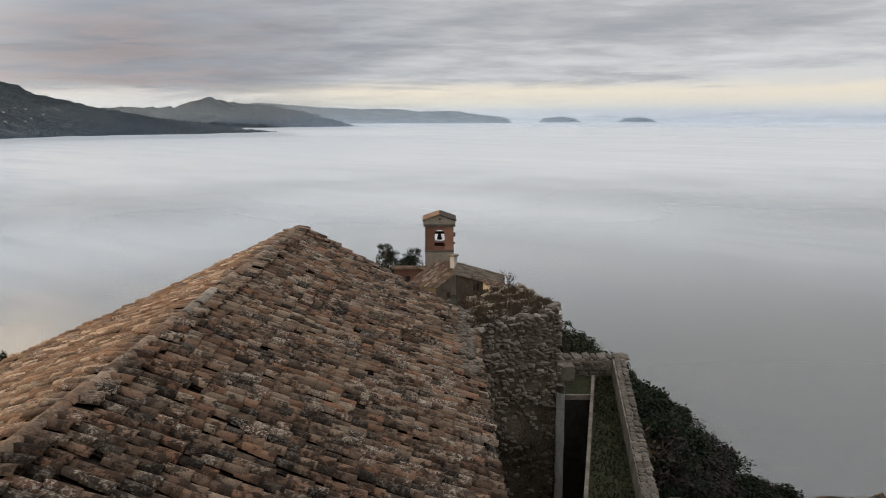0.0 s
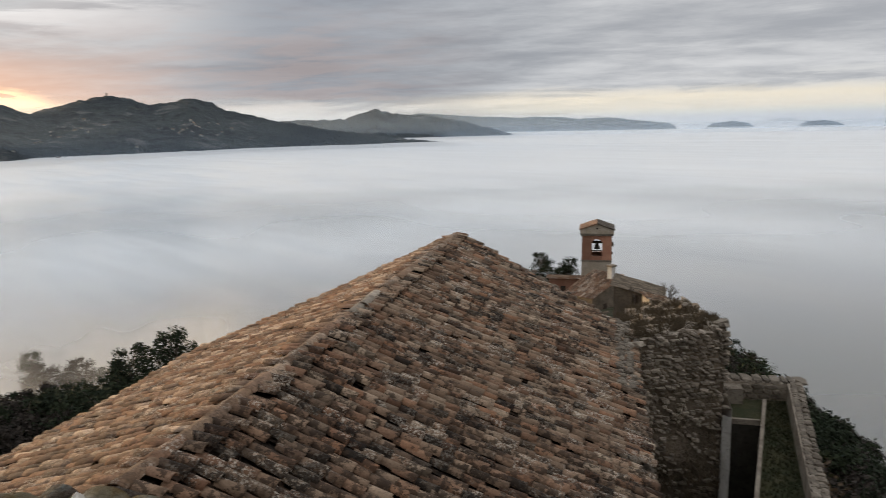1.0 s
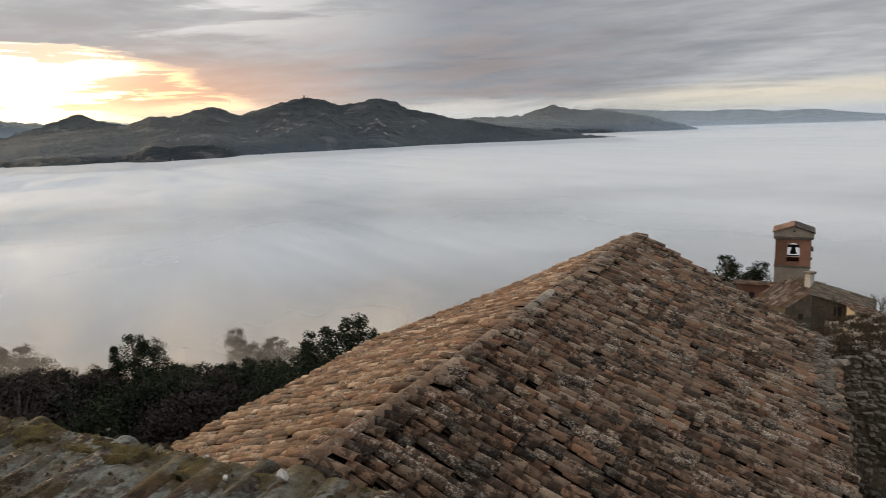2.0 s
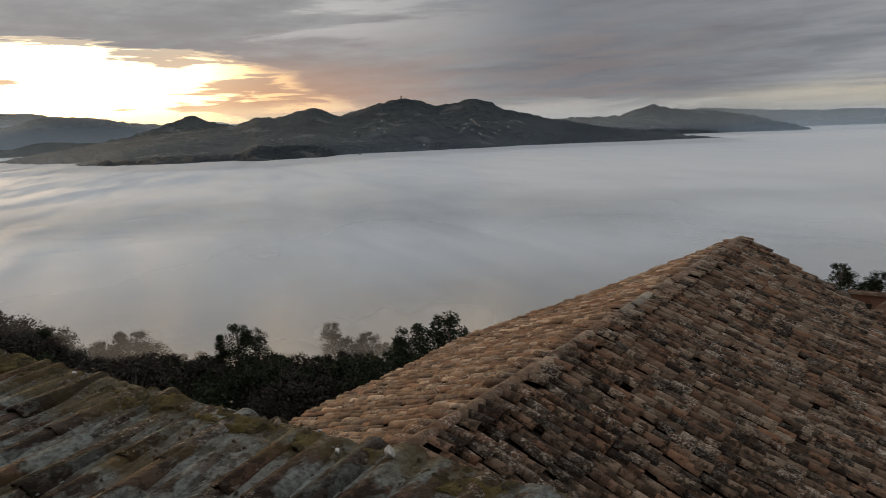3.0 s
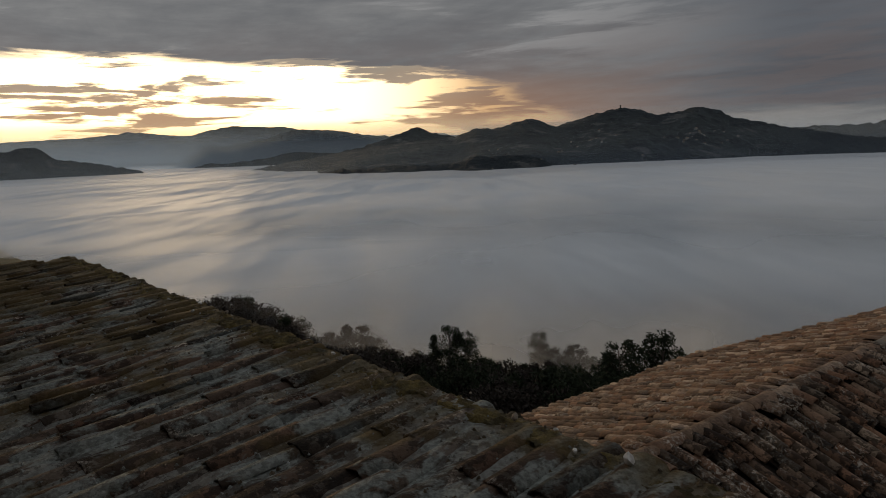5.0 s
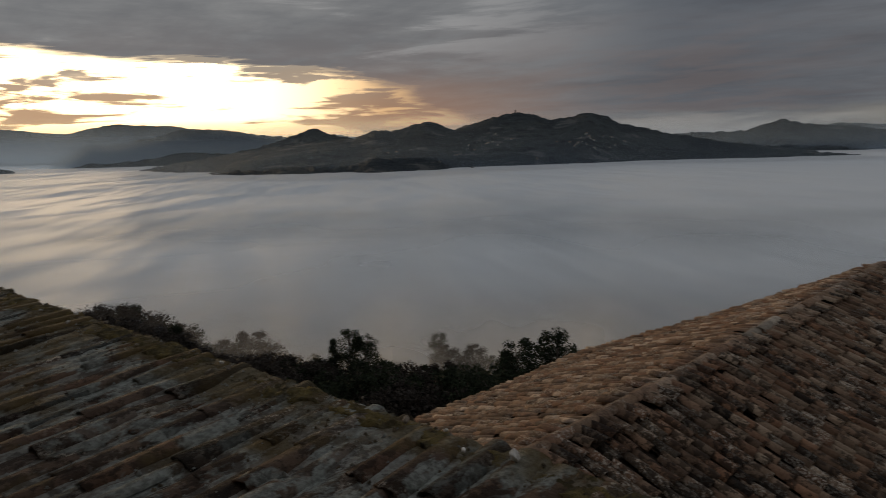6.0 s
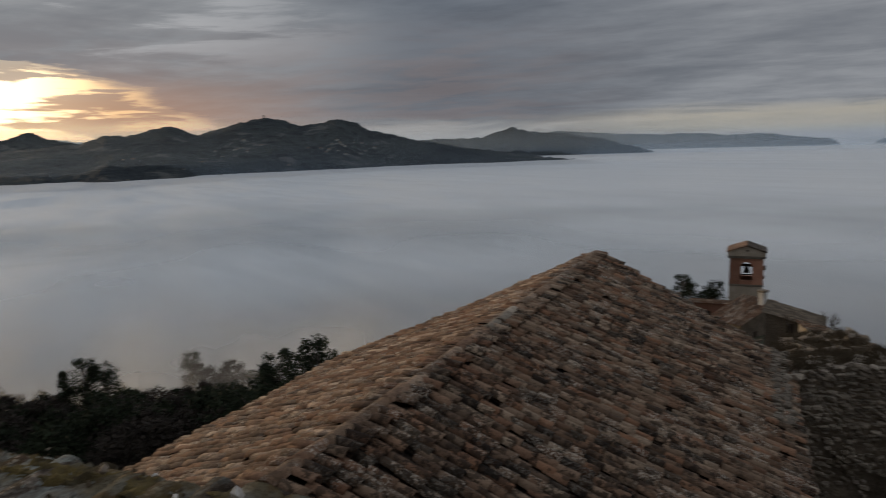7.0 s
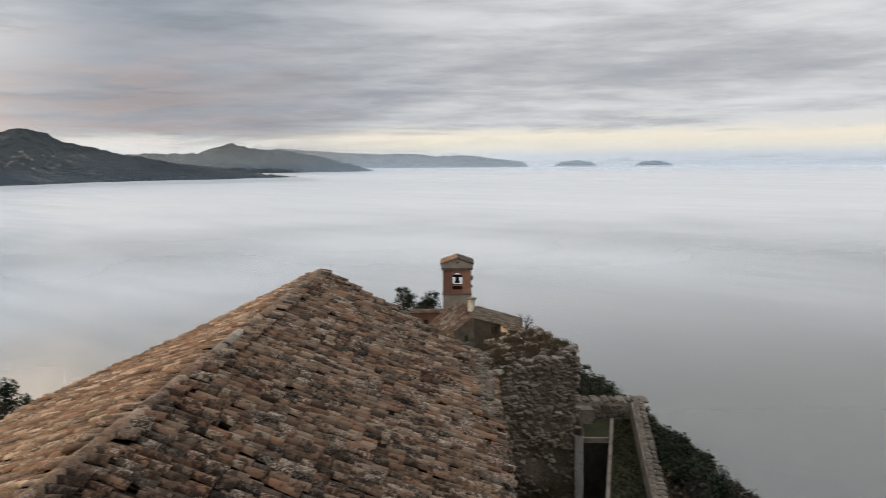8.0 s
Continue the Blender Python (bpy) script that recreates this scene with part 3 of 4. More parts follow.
def lay_tiles(parent, spots, kinds, nearest, rest_label):
    """spots: poses sorted by how near the walk passes; the first are parts of their own, the rest one joined part."""
    meshes = [mesh_of(n, v, f, m, True) for v, f, m, n in kinds]
    rng = random.Random(len(spots))
    soup = Soup()
    for k, m in enumerate(spots):
        i = rng.randrange(len(kinds))
        if k < nearest:
            part("roof_tile", meshes[i], parent, at=m)
        else:
            soup.add(kinds[i][0], kinds[i][1], m)
    if soup.v:
        ob = part("roof_tiles", soup.mesh("roof_tiles", kinds[0][2], True), parent, rest_label)
        ob["kind"] = "stuff"


RIDGE_X, RIDGE_Z = -3.68, -2.76
PITCH_R, PITCH_L = 0.46, 0.35
EAVE_R, EAVE_L = 0.63, -7.1
SAG = 0.07                                    # the rafters have sunk between ridge and eave
NEAR_Y, APEX_Y = 3.6, 17.45


def roof_z(x, y):
    """Height of the great roof, a little uneven."""
    d = abs(x - RIDGE_X)
    z = RIDGE_Z - (PITCH_R if x > RIDGE_X else PITCH_L) * d - (SAG if x > RIDGE_X else 0.05) * math.sin(math.pi * min(1.0, d / 4.24))
    return z + 0.05 * fbm(x * 0.25, y * 0.25, 4.0, 2)


def roof_end(x):
    """The far edge, where the end wall comes to a point."""
    if x > RIDGE_X:
        d = x - RIDGE_X
        return APEX_Y - 0.02 * d - 0.075 * d * d
    return APEX_Y - (RIDGE_X - x) * 1.75


def build_great_roof():
    roof = thing("great_roof", "broad gabled roof of weathered clay tiles", "roof", at=(RIDGE_X, 10, RIDGE_Z))
    roof.location = (0, 0, 0)
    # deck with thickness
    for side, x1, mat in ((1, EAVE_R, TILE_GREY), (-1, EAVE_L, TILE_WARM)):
        xs = [RIDGE_X + (x1 - RIDGE_X) * i / 14 for i in range(15)]
        s = Soup()
        v, f = sheet(lambda x, u: (x, NEAR_Y + (roof_end(x) - NEAR_Y) * u, roof_z(x, NEAR_Y + (roof_end(x) - NEAR_Y) * u) - 0.03), xs, [i / 30 for i in range(31)])
        s.add(v, f)
        s.add([(a, b, c - 0.14) for a, b, c in v], [q[::-1] for q in f])
        part("roof_deck", s.mesh("roof_deck", DECK), roof, "dark boards and channel tiles under the cover tiles")
        # cover tiles and the channel tiles between them
        cover, chan = [], []
        rng = random.Random(7 + side)
        pitch_y, lap = 0.168, 0.218
        cols = int((APEX_Y - NEAR_Y) / pitch_y)
        slope = math.atan(PITCH_R if side > 0 else PITCH_L)
        run = abs(x1 - RIDGE_X) / math.cos(slope)
        for c in range(cols):
            y = NEAR_Y + 0.1 + c * pitch_y
            shift = rng.uniform(-0.03, 0.03)
            lean = rng.gauss(0, 0.002)
            for r in range(int(run / lap) + 1):
                d = 0.02 + r * lap + shift + rng.gauss(0, 0.022)
                if d + 0.18 > run + 0.10:
                    continue
                x = RIDGE_X + side * d * math.cos(slope)
                if y > roof_end(x + side * 0.2) - 0.02:
                    continue
                yy = y + rng.gauss(0, 0.013) + lean * r
                z = roof_z(x, yy) + 0.016 + rng.uniform(0, 0.014)
                tilt = math.atan((roof_z(x - side * 0.1, yy) - roof_z(x + side * 0.3, yy)) / 0.4)
                turn = 0 if side > 0 else math.pi
                sc = rng.uniform(0.94, 1.07)
                m = Matrix.Translation((x, yy, z)) @ Matrix.Rotation(turn + rng.gauss(0, 0.03), 4, "Z") @ Matrix.Rotation(tilt - 0.075 + rng.gauss(0, 0.02), 4, "Y") @ Matrix.Rotation(rng.gauss(0, 0.06), 4, "X") @ Matrix.Diagonal((sc, sc * rng.uniform(0.92, 1.08), sc * rng.uniform(0.85, 1.05), 1))
                if rng.random() > 0.018:
                    cover.append(m)
                m = Matrix.Translation((x, yy + pitch_y / 2, z - 0.012)) @ Matrix.Rotation(turn + rng.gauss(0, 0.02), 4, "Z") @ Matrix.Rotation(tilt - 0.02, 4, "Y") @ Matrix.Diagonal((1, 0.72, -0.40, 1))
                chan.append(m)
        cover.sort(key=lambda m: m.translation.y * 0.9 + abs(m.translation.x) * 0.3)
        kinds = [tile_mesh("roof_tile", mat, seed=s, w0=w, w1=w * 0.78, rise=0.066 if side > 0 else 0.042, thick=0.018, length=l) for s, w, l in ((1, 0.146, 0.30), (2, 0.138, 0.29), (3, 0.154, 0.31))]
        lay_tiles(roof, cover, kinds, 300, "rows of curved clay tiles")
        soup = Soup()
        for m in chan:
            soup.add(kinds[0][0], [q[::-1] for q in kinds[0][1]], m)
        ob = part("channel_tiles", soup.mesh("channel_tiles", TILE_CHANNEL_SHADE, True), roof, "upturned channel tiles, coloured dark as if in shadow")
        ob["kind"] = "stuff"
    # ridge tiles along the crest
    rng = random.Random(5)
    rv, rf, rm, rn = tile_mesh("ridge_tile", TILE_RIDGE, 0.48, 0.185, 0.165, 0.062, 0.02, 9)
    me = mesh_of("ridge_tile", rv, rf, rm, True)
    pale = mesh_of("ridge_tile_pale", rv, rf, TOWER_STONE, True)
    y = 4.7
    while y < APEX_Y + 0.05:
        m = Matrix.Translation((RIDGE_X + rng.gauss(0, 0.015), y, RIDGE_Z + 0.02 + rng.gauss(0, 0.008))) @ Matrix.Rotation(-math.pi / 2 + rng.gauss(0, 0.04), 4, "Z") @ Matrix.Rotation(0.02 + rng.gauss(0, 0.02), 4, "Y")
        if 9.9 < y < 10.75:
            part("ridge_tile", pale, roof, "ridge tile bleached white by lichen", at=m)
        else:
            part("ridge_tile", me, roof, at=m)
        y += 0.40 + rng.uniform(-0.02, 0.02)
    # walls under the roof
    ring = [(EAVE_L + 0.35, NEAR_Y), (EAVE_R - 0.05, NEAR_Y), (EAVE_R - 0.05, roof_end(EAVE_R) - 0.3), (RIDGE_X, APEX_Y - 0.4), (EAVE_L + 0.35, roof_end(EAVE_L) - 0.5)]
    s = Soup()
    s.prism(ring, -16, [roof_z(EAVE_L, 8) - 0.1, roof_z(EAVE_R, 8) - 0.2, roof_z(EAVE_R, 8) - 0.2, RIDGE_Z - 0.4, roof_z(EAVE_L, 8) - 0.1])
    w = part("wall_great_house", s.mesh("wall_great_house", MORTAR))
    tagged(w, "rough earthy stone wall carrying the great roof", "wall", kind="structure")


LOW_RIDGE = lambda x: (x, 1.90 + 0.075 * x)   # the crest of the low roof in plan
LOW_Z, LOW_PITCH, LOW_RUN = -1.215, 0.10, 1.85


def build_low_roof():
    roof = thing("low_roof", "low lean-to roof of mossy lichened clay tiles", "roof")
    slope = math.atan(LOW_PITCH)
    turn = math.atan(0.075)
    x0, x1 = -10.0, 3.2
    place = Matrix.Translation((0, 1.90, LOW_Z)) @ Matrix.Rotation(turn, 4, "Z")   # local x along the crest, -y down the slope
    rng = random.Random(11)

    def bed(x, d):
        return place @ Vector((x, -d * math.cos(slope), -d * math.sin(slope) + 0.018 * fbm(x * 2.5, d * 2, 0, 3) + 0.012 * fbm(x * 9, d * 4, 3.0, 5) + 0.014))
    # mortar bed: troughs filled with grey lichened mortar
    us = [x0 + (x1 - x0) * i / 480 for i in range(481)]
    v, f = sheet(lambda x, d: bed(x, d), us, [LOW_RUN * j / 48 for j in range(49)])
    s = Soup()
    s.add(v, [q[::-1] for q in f])
    s.add([p - Vector((0, 0, 0.16)) for p in v], f)
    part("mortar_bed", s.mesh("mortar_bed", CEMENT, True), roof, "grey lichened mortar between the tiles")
    spots = []
    x = x0 - 1.6
    while x < x1:
        sh = rng.uniform(-0.04, 0.04)
        for r in range(5):
            d = r * 0.345 + sh + rng.gauss(0, 0.015)
            if d > LOW_RUN - 0.22 or (x < x0 + 0.1 and d < (x0 + 0.1 - x) * 0.75):
                continue
            p = place @ Vector((x + rng.gauss(0, 0.008), -d * math.cos(slope), -d * math.sin(slope) - 0.014 + rng.uniform(0, 0.016)))
            spots.append(Matrix.Translation(p) @ Matrix.Rotation(turn - math.pi / 2 + rng.gauss(0, 0.025), 4, "Z") @ Matrix.Rotation(slope - 0.012 + rng.gauss(0, 0.012), 4, "Y") @ Matrix.Rotation(rng.gauss(0, 0.10), 4, "X") @ Matrix.Diagonal((1, rng.uniform(0.85, 1.25), rng.uniform(0.55, 0.95), 1)))
        x += 0.18 + rng.gauss(0, 0.006)
    spots.sort(key=lambda m: abs(m.translation.x + 2.5))
    kinds = [tile_mesh("roof_tile", TILE_OLD, seed=20 + k, w0=0.108 + 0.01 * k, w1=0.104 + 0.008 * k, rise=0.050, thick=0.014, seg=8, wobble=0.005) for k in range(5)]
    lay_tiles(roof, spots, kinds, 300, "curved clay tiles grown over with lichen")
    # crest: mossy mortar ridge, lumpy

    def crest(x, a):
        w = 0.10 + 0.06 * fbm(x * 2.2, 1.0, 0, 3)
        hgt = 0.035 + 0.025 * fbm(x * 3.1, 5.0, 0, 3)
        lump = 0.026 * fbm(x * 9, a * 2.0, 3.0, 4) + 0.014 * fbm(x * 34, a * 7.0, 5.0, 3)
        return place @ Vector((x, -0.07 - math.cos(a) * w + 0.03 * fbm(x * 7, a, 8.0, 3), math.sin(a) * hgt + lump - 0.02))
    v, f = sheet(crest, [x0 + (x1 - x0) * i / 1100 for i in range(1101)], [math.pi * j / 16 - 0.15 for j in range(18)])
    part("mossy_crest", mesh_of("mossy_crest", v, f, CREST, True), roof, "crest bedded in mortar and grown over with yellow moss")
    # crumbs of mortar, lichen and moss lying all over it
    for name, mat, count, label in (("grit", OLD_CEMENT, 4200, "crumbs of grey mortar and lichen"), ("moss_crumbs", MOSS, 3600, "dry brown crumbs of moss")):
        crumbs = Soup()
        for k in range(count):
            x, d = rng.uniform(-7.5, x1), rng.random() ** (1.0 if mat is OLD_CEMENT else 1.8) * LOW_RUN
            c = bed(x, d) + Vector((0, 0, rng.uniform(0.0, 0.012)))
            q = 0.003 + 0.011 * rng.random() ** 2.5
            ring = [c + Vector((math.cos(g) * q * rng.uniform(0.6, 1.5), math.sin(g) * q * rng.uniform(0.6, 1.5), -0.3 * q)) for g in (0.3, 1.9, 3.4, 5.0)]
            crumbs.add(ring + [c + Vector((rng.gauss(0, 0.2) * q, rng.gauss(0, 0.2) * q, q * rng.uniform(0.5, 1.1)))], [(0, 1, 4), (1, 2, 4), (2, 3, 4), (3, 0, 4)])
        ob = part(name, crumbs.mesh(name, mat), roof, label)
        ob["kind"] = "stuff"
    # wall under it, and an unseen wall added behind to shade the roof
    s = Soup()
    a, b = place @ Vector((x0 + 0.2, -LOW_RUN + 0.25, 0)), place @ Vector((x1, -LOW_RUN + 0.25, 0))
    c, d = place @ Vector((x1, 0.02, 0)), place @ Vector((x0 + 0.2, 0.02, 0))
    zl, zh = LOW_Z - LOW_RUN * math.sin(slope) - 0.12, LOW_Z - 0.2
    s.prism([(p.x, p.y) for p in (a, b, c, d)], -16, [zl, zl, zh, zh])
    tagged(part("wall_low_house", s.mesh("wall_low_house", MORTAR)), "plain stone wall under the low roof", "wall", kind="structure")
    s = Soup()
    s.prism([(-14, -2.4), (8, -2.4), (8, -1.3), (-14, -1.3)], -16, 3.0)
    tagged(part("wall_keep", s.mesh("wall_keep", MORTAR)), "plain unseen wall added behind the roof to shade it", "wall", kind="structure")


build_great_roof()
build_low_roof()


# ================= rubble walls, terrace =================
def stone_kind(name, mat, seed):
    """A rough stone about 1 x 1 x 1, rounded and chipped, with 44 triangles."""
    rng = random.Random(seed)
    bm = bmesh.new()
    bmesh.ops.create_icosphere(bm, subdivisions=1, radius=0.62)
    for v in bm.verts:
        c = v.co
        v.co = Vector([max(-0.5, min(0.5, q * 1.25)) for q in c]) * rng.uniform(0.85, 1.1)
    me = bpy.data.meshes.new(name)
    bm.to_mesh(me)
    bm.free()
    me.materials.append(mat)
    return me


STONES = [stone_kind("stone", STONE, k) for k in range(5)]
COPINGS = [stone_kind("coping_stone", COPING, 10 + k) for k in range(4)]


def stone_data(me):
    return [tuple(v.co) for v in me.vertices], [tuple(p.vertices) for p in me.polygons]


def lay_stones(parent, poses, kinds, nearest, name="stone", seed=1):
    rng = random.Random(seed)
    soup = Soup()
    data = [stone_data(k) for k in kinds]
    for i, m in enumerate(poses):
        k = rng.randrange(len(kinds))
        if i < nearest:
            part(name, kinds[k], parent, at=m)
        else:
            soup.add(*data[k], m)
    if soup.v:
        ob = part("rubble", soup.mesh("rubble", kinds[0].materials[0]), parent, "rough rubble stones")
        ob["kind"] = "stuff"


def jitter(rng, a):
    return Matrix.Rotation(rng.gauss(0, a), 4, "Z") @ Matrix.Rotation(rng.gauss(0, a), 4, "X") @ Matrix.Rotation(rng.gauss(0, a), 4, "Y")


def build_ruined_wall():
    rng = random.Random(21)
    s = Soup()
    # lumpy core: front face, top and right flank
    def front(x, u):
        top = -4.55 + 0.15 * (x - 0.7) + 0.12 * fbm(x * 2, 0.3)
        z = -16 + (top + 16) * u
        return (x, 14.5 + 0.2 * (x - 0.7) - 0.10 * fbm(x * 1.3, z * 1.3) + 0.05 * (-4.5 - z), z)
    v, f = sheet(front, [0.45 + 2.15 * i / 24 for i in range(25)], [i / 60 for i in range(61)])
    s.add(v, f)

    def top(x, u):
        y0 = 14.5 + 0.2 * (x - 0.7)
        return (x + 0.4 * u, y0 + 10 * u, -4.55 + 0.15 * (x - 0.7) - 1.9 * u + 0.12 * fbm(x * 2, 0.3 + 3 * u) + 0.2 * math.sin(3.1 * u) * fbm(x, u * 6, 2))
    v, f = sheet(top, [0.45 + 2.15 * i / 24 for i in range(25)], [i / 30 for i in range(31)])
    s.add(v, [q[::-1] for q in f])
    v, f = sheet(lambda y, z: (2.6 + 0.04 * (y - 14.9), y, z if z < -5 else top(2.6, (y - 14.88) / 10)[2]), [14.88 + i for i in range(11)], [-16, -12, -8, -4.0])
    s.add(v, [q[::-1] for q in f])
    wall = part("wall_ruin", s.mesh("wall_ruin", MORTAR, True))
    tagged(wall, "ruined rubble stone wall with weeds on top", "wall", kind="structure")
    poses = []
    z = -4.55
    while z > -9.6:
        x = 0.7 + rng.uniform(0, 0.1)
        hgt = rng.uniform(0.035, 0.095)
        while x < 2.62:
            w = rng.uniform(0.05, 0.20)
            if rng.random() < (0.86 if z > -6.6 or x > 2.25 else 0.40) - 0.40 * (fbm(x * 1.4, z * 1.1, 6.0, 3) > 0.15):
                p = Vector(front(x + w / 2, (z + 16) / 11.45))
                p.z = z + 0.15 * (x - 0.7)
                poses.append(Matrix.Translation(p) @ jitter(rng, 0.2) @ Matrix.Diagonal((w, rng.uniform(0.08, 0.22), hgt * rng.uniform(0.7, 1.15), 1)))
            x += w + 0.015
        z -= hgt + 0.012
    for k in range(150):
        x, u = rng.uniform(0.6, 2.6), rng.random() ** 1.5
        q = rng.uniform(0.1, 0.26)
        poses.append(Matrix.Translation(top(x, u)) @ jitter(rng, 0.4) @ Matrix.Diagonal((q * 1.3, q, q * 0.6, 1)))
    lay_stones(wall, poses, STONES, 300, seed=2)
    # stones bedded along the verge of the great roof
    s = Soup()
    s.prism([(EAVE_R - 0.15, 6.0), (EAVE_R + 0.06, 6.0), (EAVE_R + 0.2, 16.2), (EAVE_R - 0.15, 16.2)], -16, [-4.9, -4.95, -4.95, -4.9])
    verge = part("wall_verge", s.mesh("wall_verge", MORTAR))
    tagged(verge, "wall top of loose stones along the eaves", "wall", kind="structure")
    poses = []
    y = 9.6
    while y < 16.2:
        w = rng.uniform(0.07, 0.16)
        for k in range(1 + (y > 12) * 2):
            x = EAVE_R + 0.10 - 0.16 * k + rng.uniform(-0.05, 0.05)
            zz = -4.93 if x > EAVE_R + 0.05 else roof_z(min(x, EAVE_R), y) + 0.02
            poses.append(Matrix.Translation((x, y + rng.uniform(-0.05, 0.05), zz + (0.08 if k else 0.0))) @ jitter(rng, 0.25) @ Matrix.Diagonal((rng.uniform(0.10, 0.22), w, rng.uniform(0.06, 0.11), 1)))
        y += w + 0.01
    for k in range(40):   # rubble past the pointed end of the roof
        x = rng.uniform(RIDGE_X + 1.6, EAVE_R + 0.2)
        y = roof_end(x) + abs(rng.gauss(0, 0.22))
        poses.append(Matrix.Translation((x, y, roof_z(x, y) - 0.02)) @ jitter(rng, 0.4) @ Matrix.Diagonal((rng.uniform(0.08, 0.2), rng.uniform(0.06, 0.14), rng.uniform(0.05, 0.10), 1)))
    lay_stones(verge, poses, COPINGS, 200, seed=3)
    # plastered pier beside the pit
    s = Soup()
    s.add(*sheet(lambda u, z: (2.60 + 0.16 * u - 0.05 * (z + 6) * 0.2 + 0.02 * fbm(u * 3, z * 2), 14.86 - 0.15 * u + 0.03 * fbm(u, z * 3, 4), z), [i / 4 for i in range(5)], [-12 + 0.2 * i for i in range(30)]))
    s.add(*[q for q in sheet(lambda u, z: (2.76 - 0.01 * (z + 6), 14.71 + 1.2 * u, z), [0, 1], [-12 + 0.5 * i for i in range(13)])])
    tagged(part("wall_plaster", s.mesh("wall_plaster", PLASTER)), "strip of pale cracked plaster beside the pit", "wall", kind="structure")


FLOOR_Z, TOP_Z = -6.98, -6.5


def pit_edge(y):
    return 2.61 + 0.237 * (y - 11.5)


def parapet_edge(y):
    return 2.55 + 0.1676 * (y - 5.5)


def build_terrace():
    rng = random.Random(31)
    s = Soup()
    s.prism([(pit_edge(9), 9.0), (parapet_edge(9), 9.0), (parapet_edge(17.85), 17.85), (2.9, 17.85), (2.9, 16.5), (pit_edge(16.5), 16.5)], -16, FLOOR_Z)
    floor = part("floor_terrace", s.mesh("floor_terrace", GRASS))
    tagged(floor, "narrow grassy terrace walk beside a pit", "floor", kind="structure")
    # Thin dark lining added over the pit sides; its colour is their shade.
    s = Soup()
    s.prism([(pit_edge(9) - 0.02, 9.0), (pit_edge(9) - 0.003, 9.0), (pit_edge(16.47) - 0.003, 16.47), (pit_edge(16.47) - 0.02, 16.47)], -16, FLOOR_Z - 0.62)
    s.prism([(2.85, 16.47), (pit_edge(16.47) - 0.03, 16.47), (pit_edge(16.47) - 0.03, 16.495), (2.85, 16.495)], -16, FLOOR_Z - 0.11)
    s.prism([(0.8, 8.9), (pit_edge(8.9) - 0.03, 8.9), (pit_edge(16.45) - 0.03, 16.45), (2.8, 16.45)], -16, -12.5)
    tagged(part("wall_pit", s.mesh("wall_pit", PIT_SHADE)), "near-black lining added for the deep shade of the pit", "wall", kind="structure")
    tufts = Soup()
    for k in range(2600):
        u, q = rng.random(), rng.random()
        y = 9 + 8.8 * u
        x = pit_edge(y) + 0.07 + q * (parapet_edge(y) - pit_edge(y) - 0.1)
        hgt = rng.uniform(0.02, 0.09)
        a = rng.uniform(0, 6.28)
        c, d = math.cos(a) * 0.02, math.sin(a) * 0.02
        tufts.add([(x - c, y - d, FLOOR_Z), (x + c, y + d, FLOOR_Z), (x + rng.uniform(-0.04, 0.04), y + rng.uniform(-0.04, 0.04), FLOOR_Z + hgt)], [(0, 1, 2)])
    ob = part("grass", tufts.mesh("grass", GRASS))
    tagged(ob, "short mossy grass on the terrace walk", "grass", kind="stuff")
    s = Soup()
    s.prism([(pit_edge(8.9) - 0.04, 8.9), (pit_edge(8.9) + 0.04, 8.9), (pit_edge(17.6) + 0.04, 17.6), (pit_edge(17.6) - 0.04, 17.6)], FLOOR_Z - 0.6, FLOOR_Z + 0.12)
    s.prism([(2.9, 16.45), (pit_edge(16.45) - 0.05, 16.45), (pit_edge(16.45) - 0.05, 16.53), (2.9, 16.53)], FLOOR_Z - 0.1, FLOOR_Z + 0.03)
    tagged(part("kerb", s.mesh("kerb", STONE)), "low weathered kerb along the pit edge", "kerb", kind="structure")
    # outer parapet and back wall
    s = Soup()
    s.prism([(2.55, 5.5), (2.78, 5.5), (4.95, 18.25), (parapet_edge(17.85), 17.85)], -17, TOP_Z)
    wall = part("wall_parapet", s.mesh("wall_parapet", STONE))
    tagged(wall, "outer parapet of rough stone with worn coping", "wall", kind="structure")
    poses = []
    y = 5.6
    while y < 18.1:
        w = rng.uniform(0.08, 0.2)
        x = parapet_edge(y) + 0.12 + 0.006 * (y - 5.5)
        poses.append(Matrix.Translation((x - 0.07, y, TOP_Z + 0.01)) @ jitter(rng, 0.1) @ Matrix.Diagonal((0.14, w * 1.3, 0.08, 1)))
        poses.append(Matrix.Translation((x + 0.07, y + rng.uniform(-0.03, 0.03), TOP_Z + rng.uniform(-0.02, 0.03))) @ jitter(rng, 0.2) @ Matrix.Diagonal((rng.uniform(0.10, 0.17), w, rng.uniform(0.07, 0.12), 1)))
        y += w + 0.01
    lay_stones(wall, poses, COPINGS, 260, "coping_stone", 4)
    s = Soup()
    s.prism([(2.7, 17.85), (parapet_edge(17.85), 17.85), (4.94, 18.25), (2.7, 18.25)], -17, TOP_Z - 0.02)
    back = part("wall_back", s.mesh("wall_back", STONE))
    tagged(back, "end wall of rough stone closing the terrace", "wall", kind="structure")
    poses = []
    x = 2.8
    while x < 4.85:
        w = rng.uniform(0.14, 0.3)
        poses.append(Matrix.Translation((x + w / 2, 18.05, TOP_Z + 0.01)) @ jitter(rng, 0.05) @ Matrix.Diagonal((w, 0.44, 0.1, 1)))
        x += w + 0.01
    for r in range(5):
        x = 2.9 + rng.uniform(0, 0.2)
        while x < 4.4:
            w = rng.uniform(0.16, 0.34)
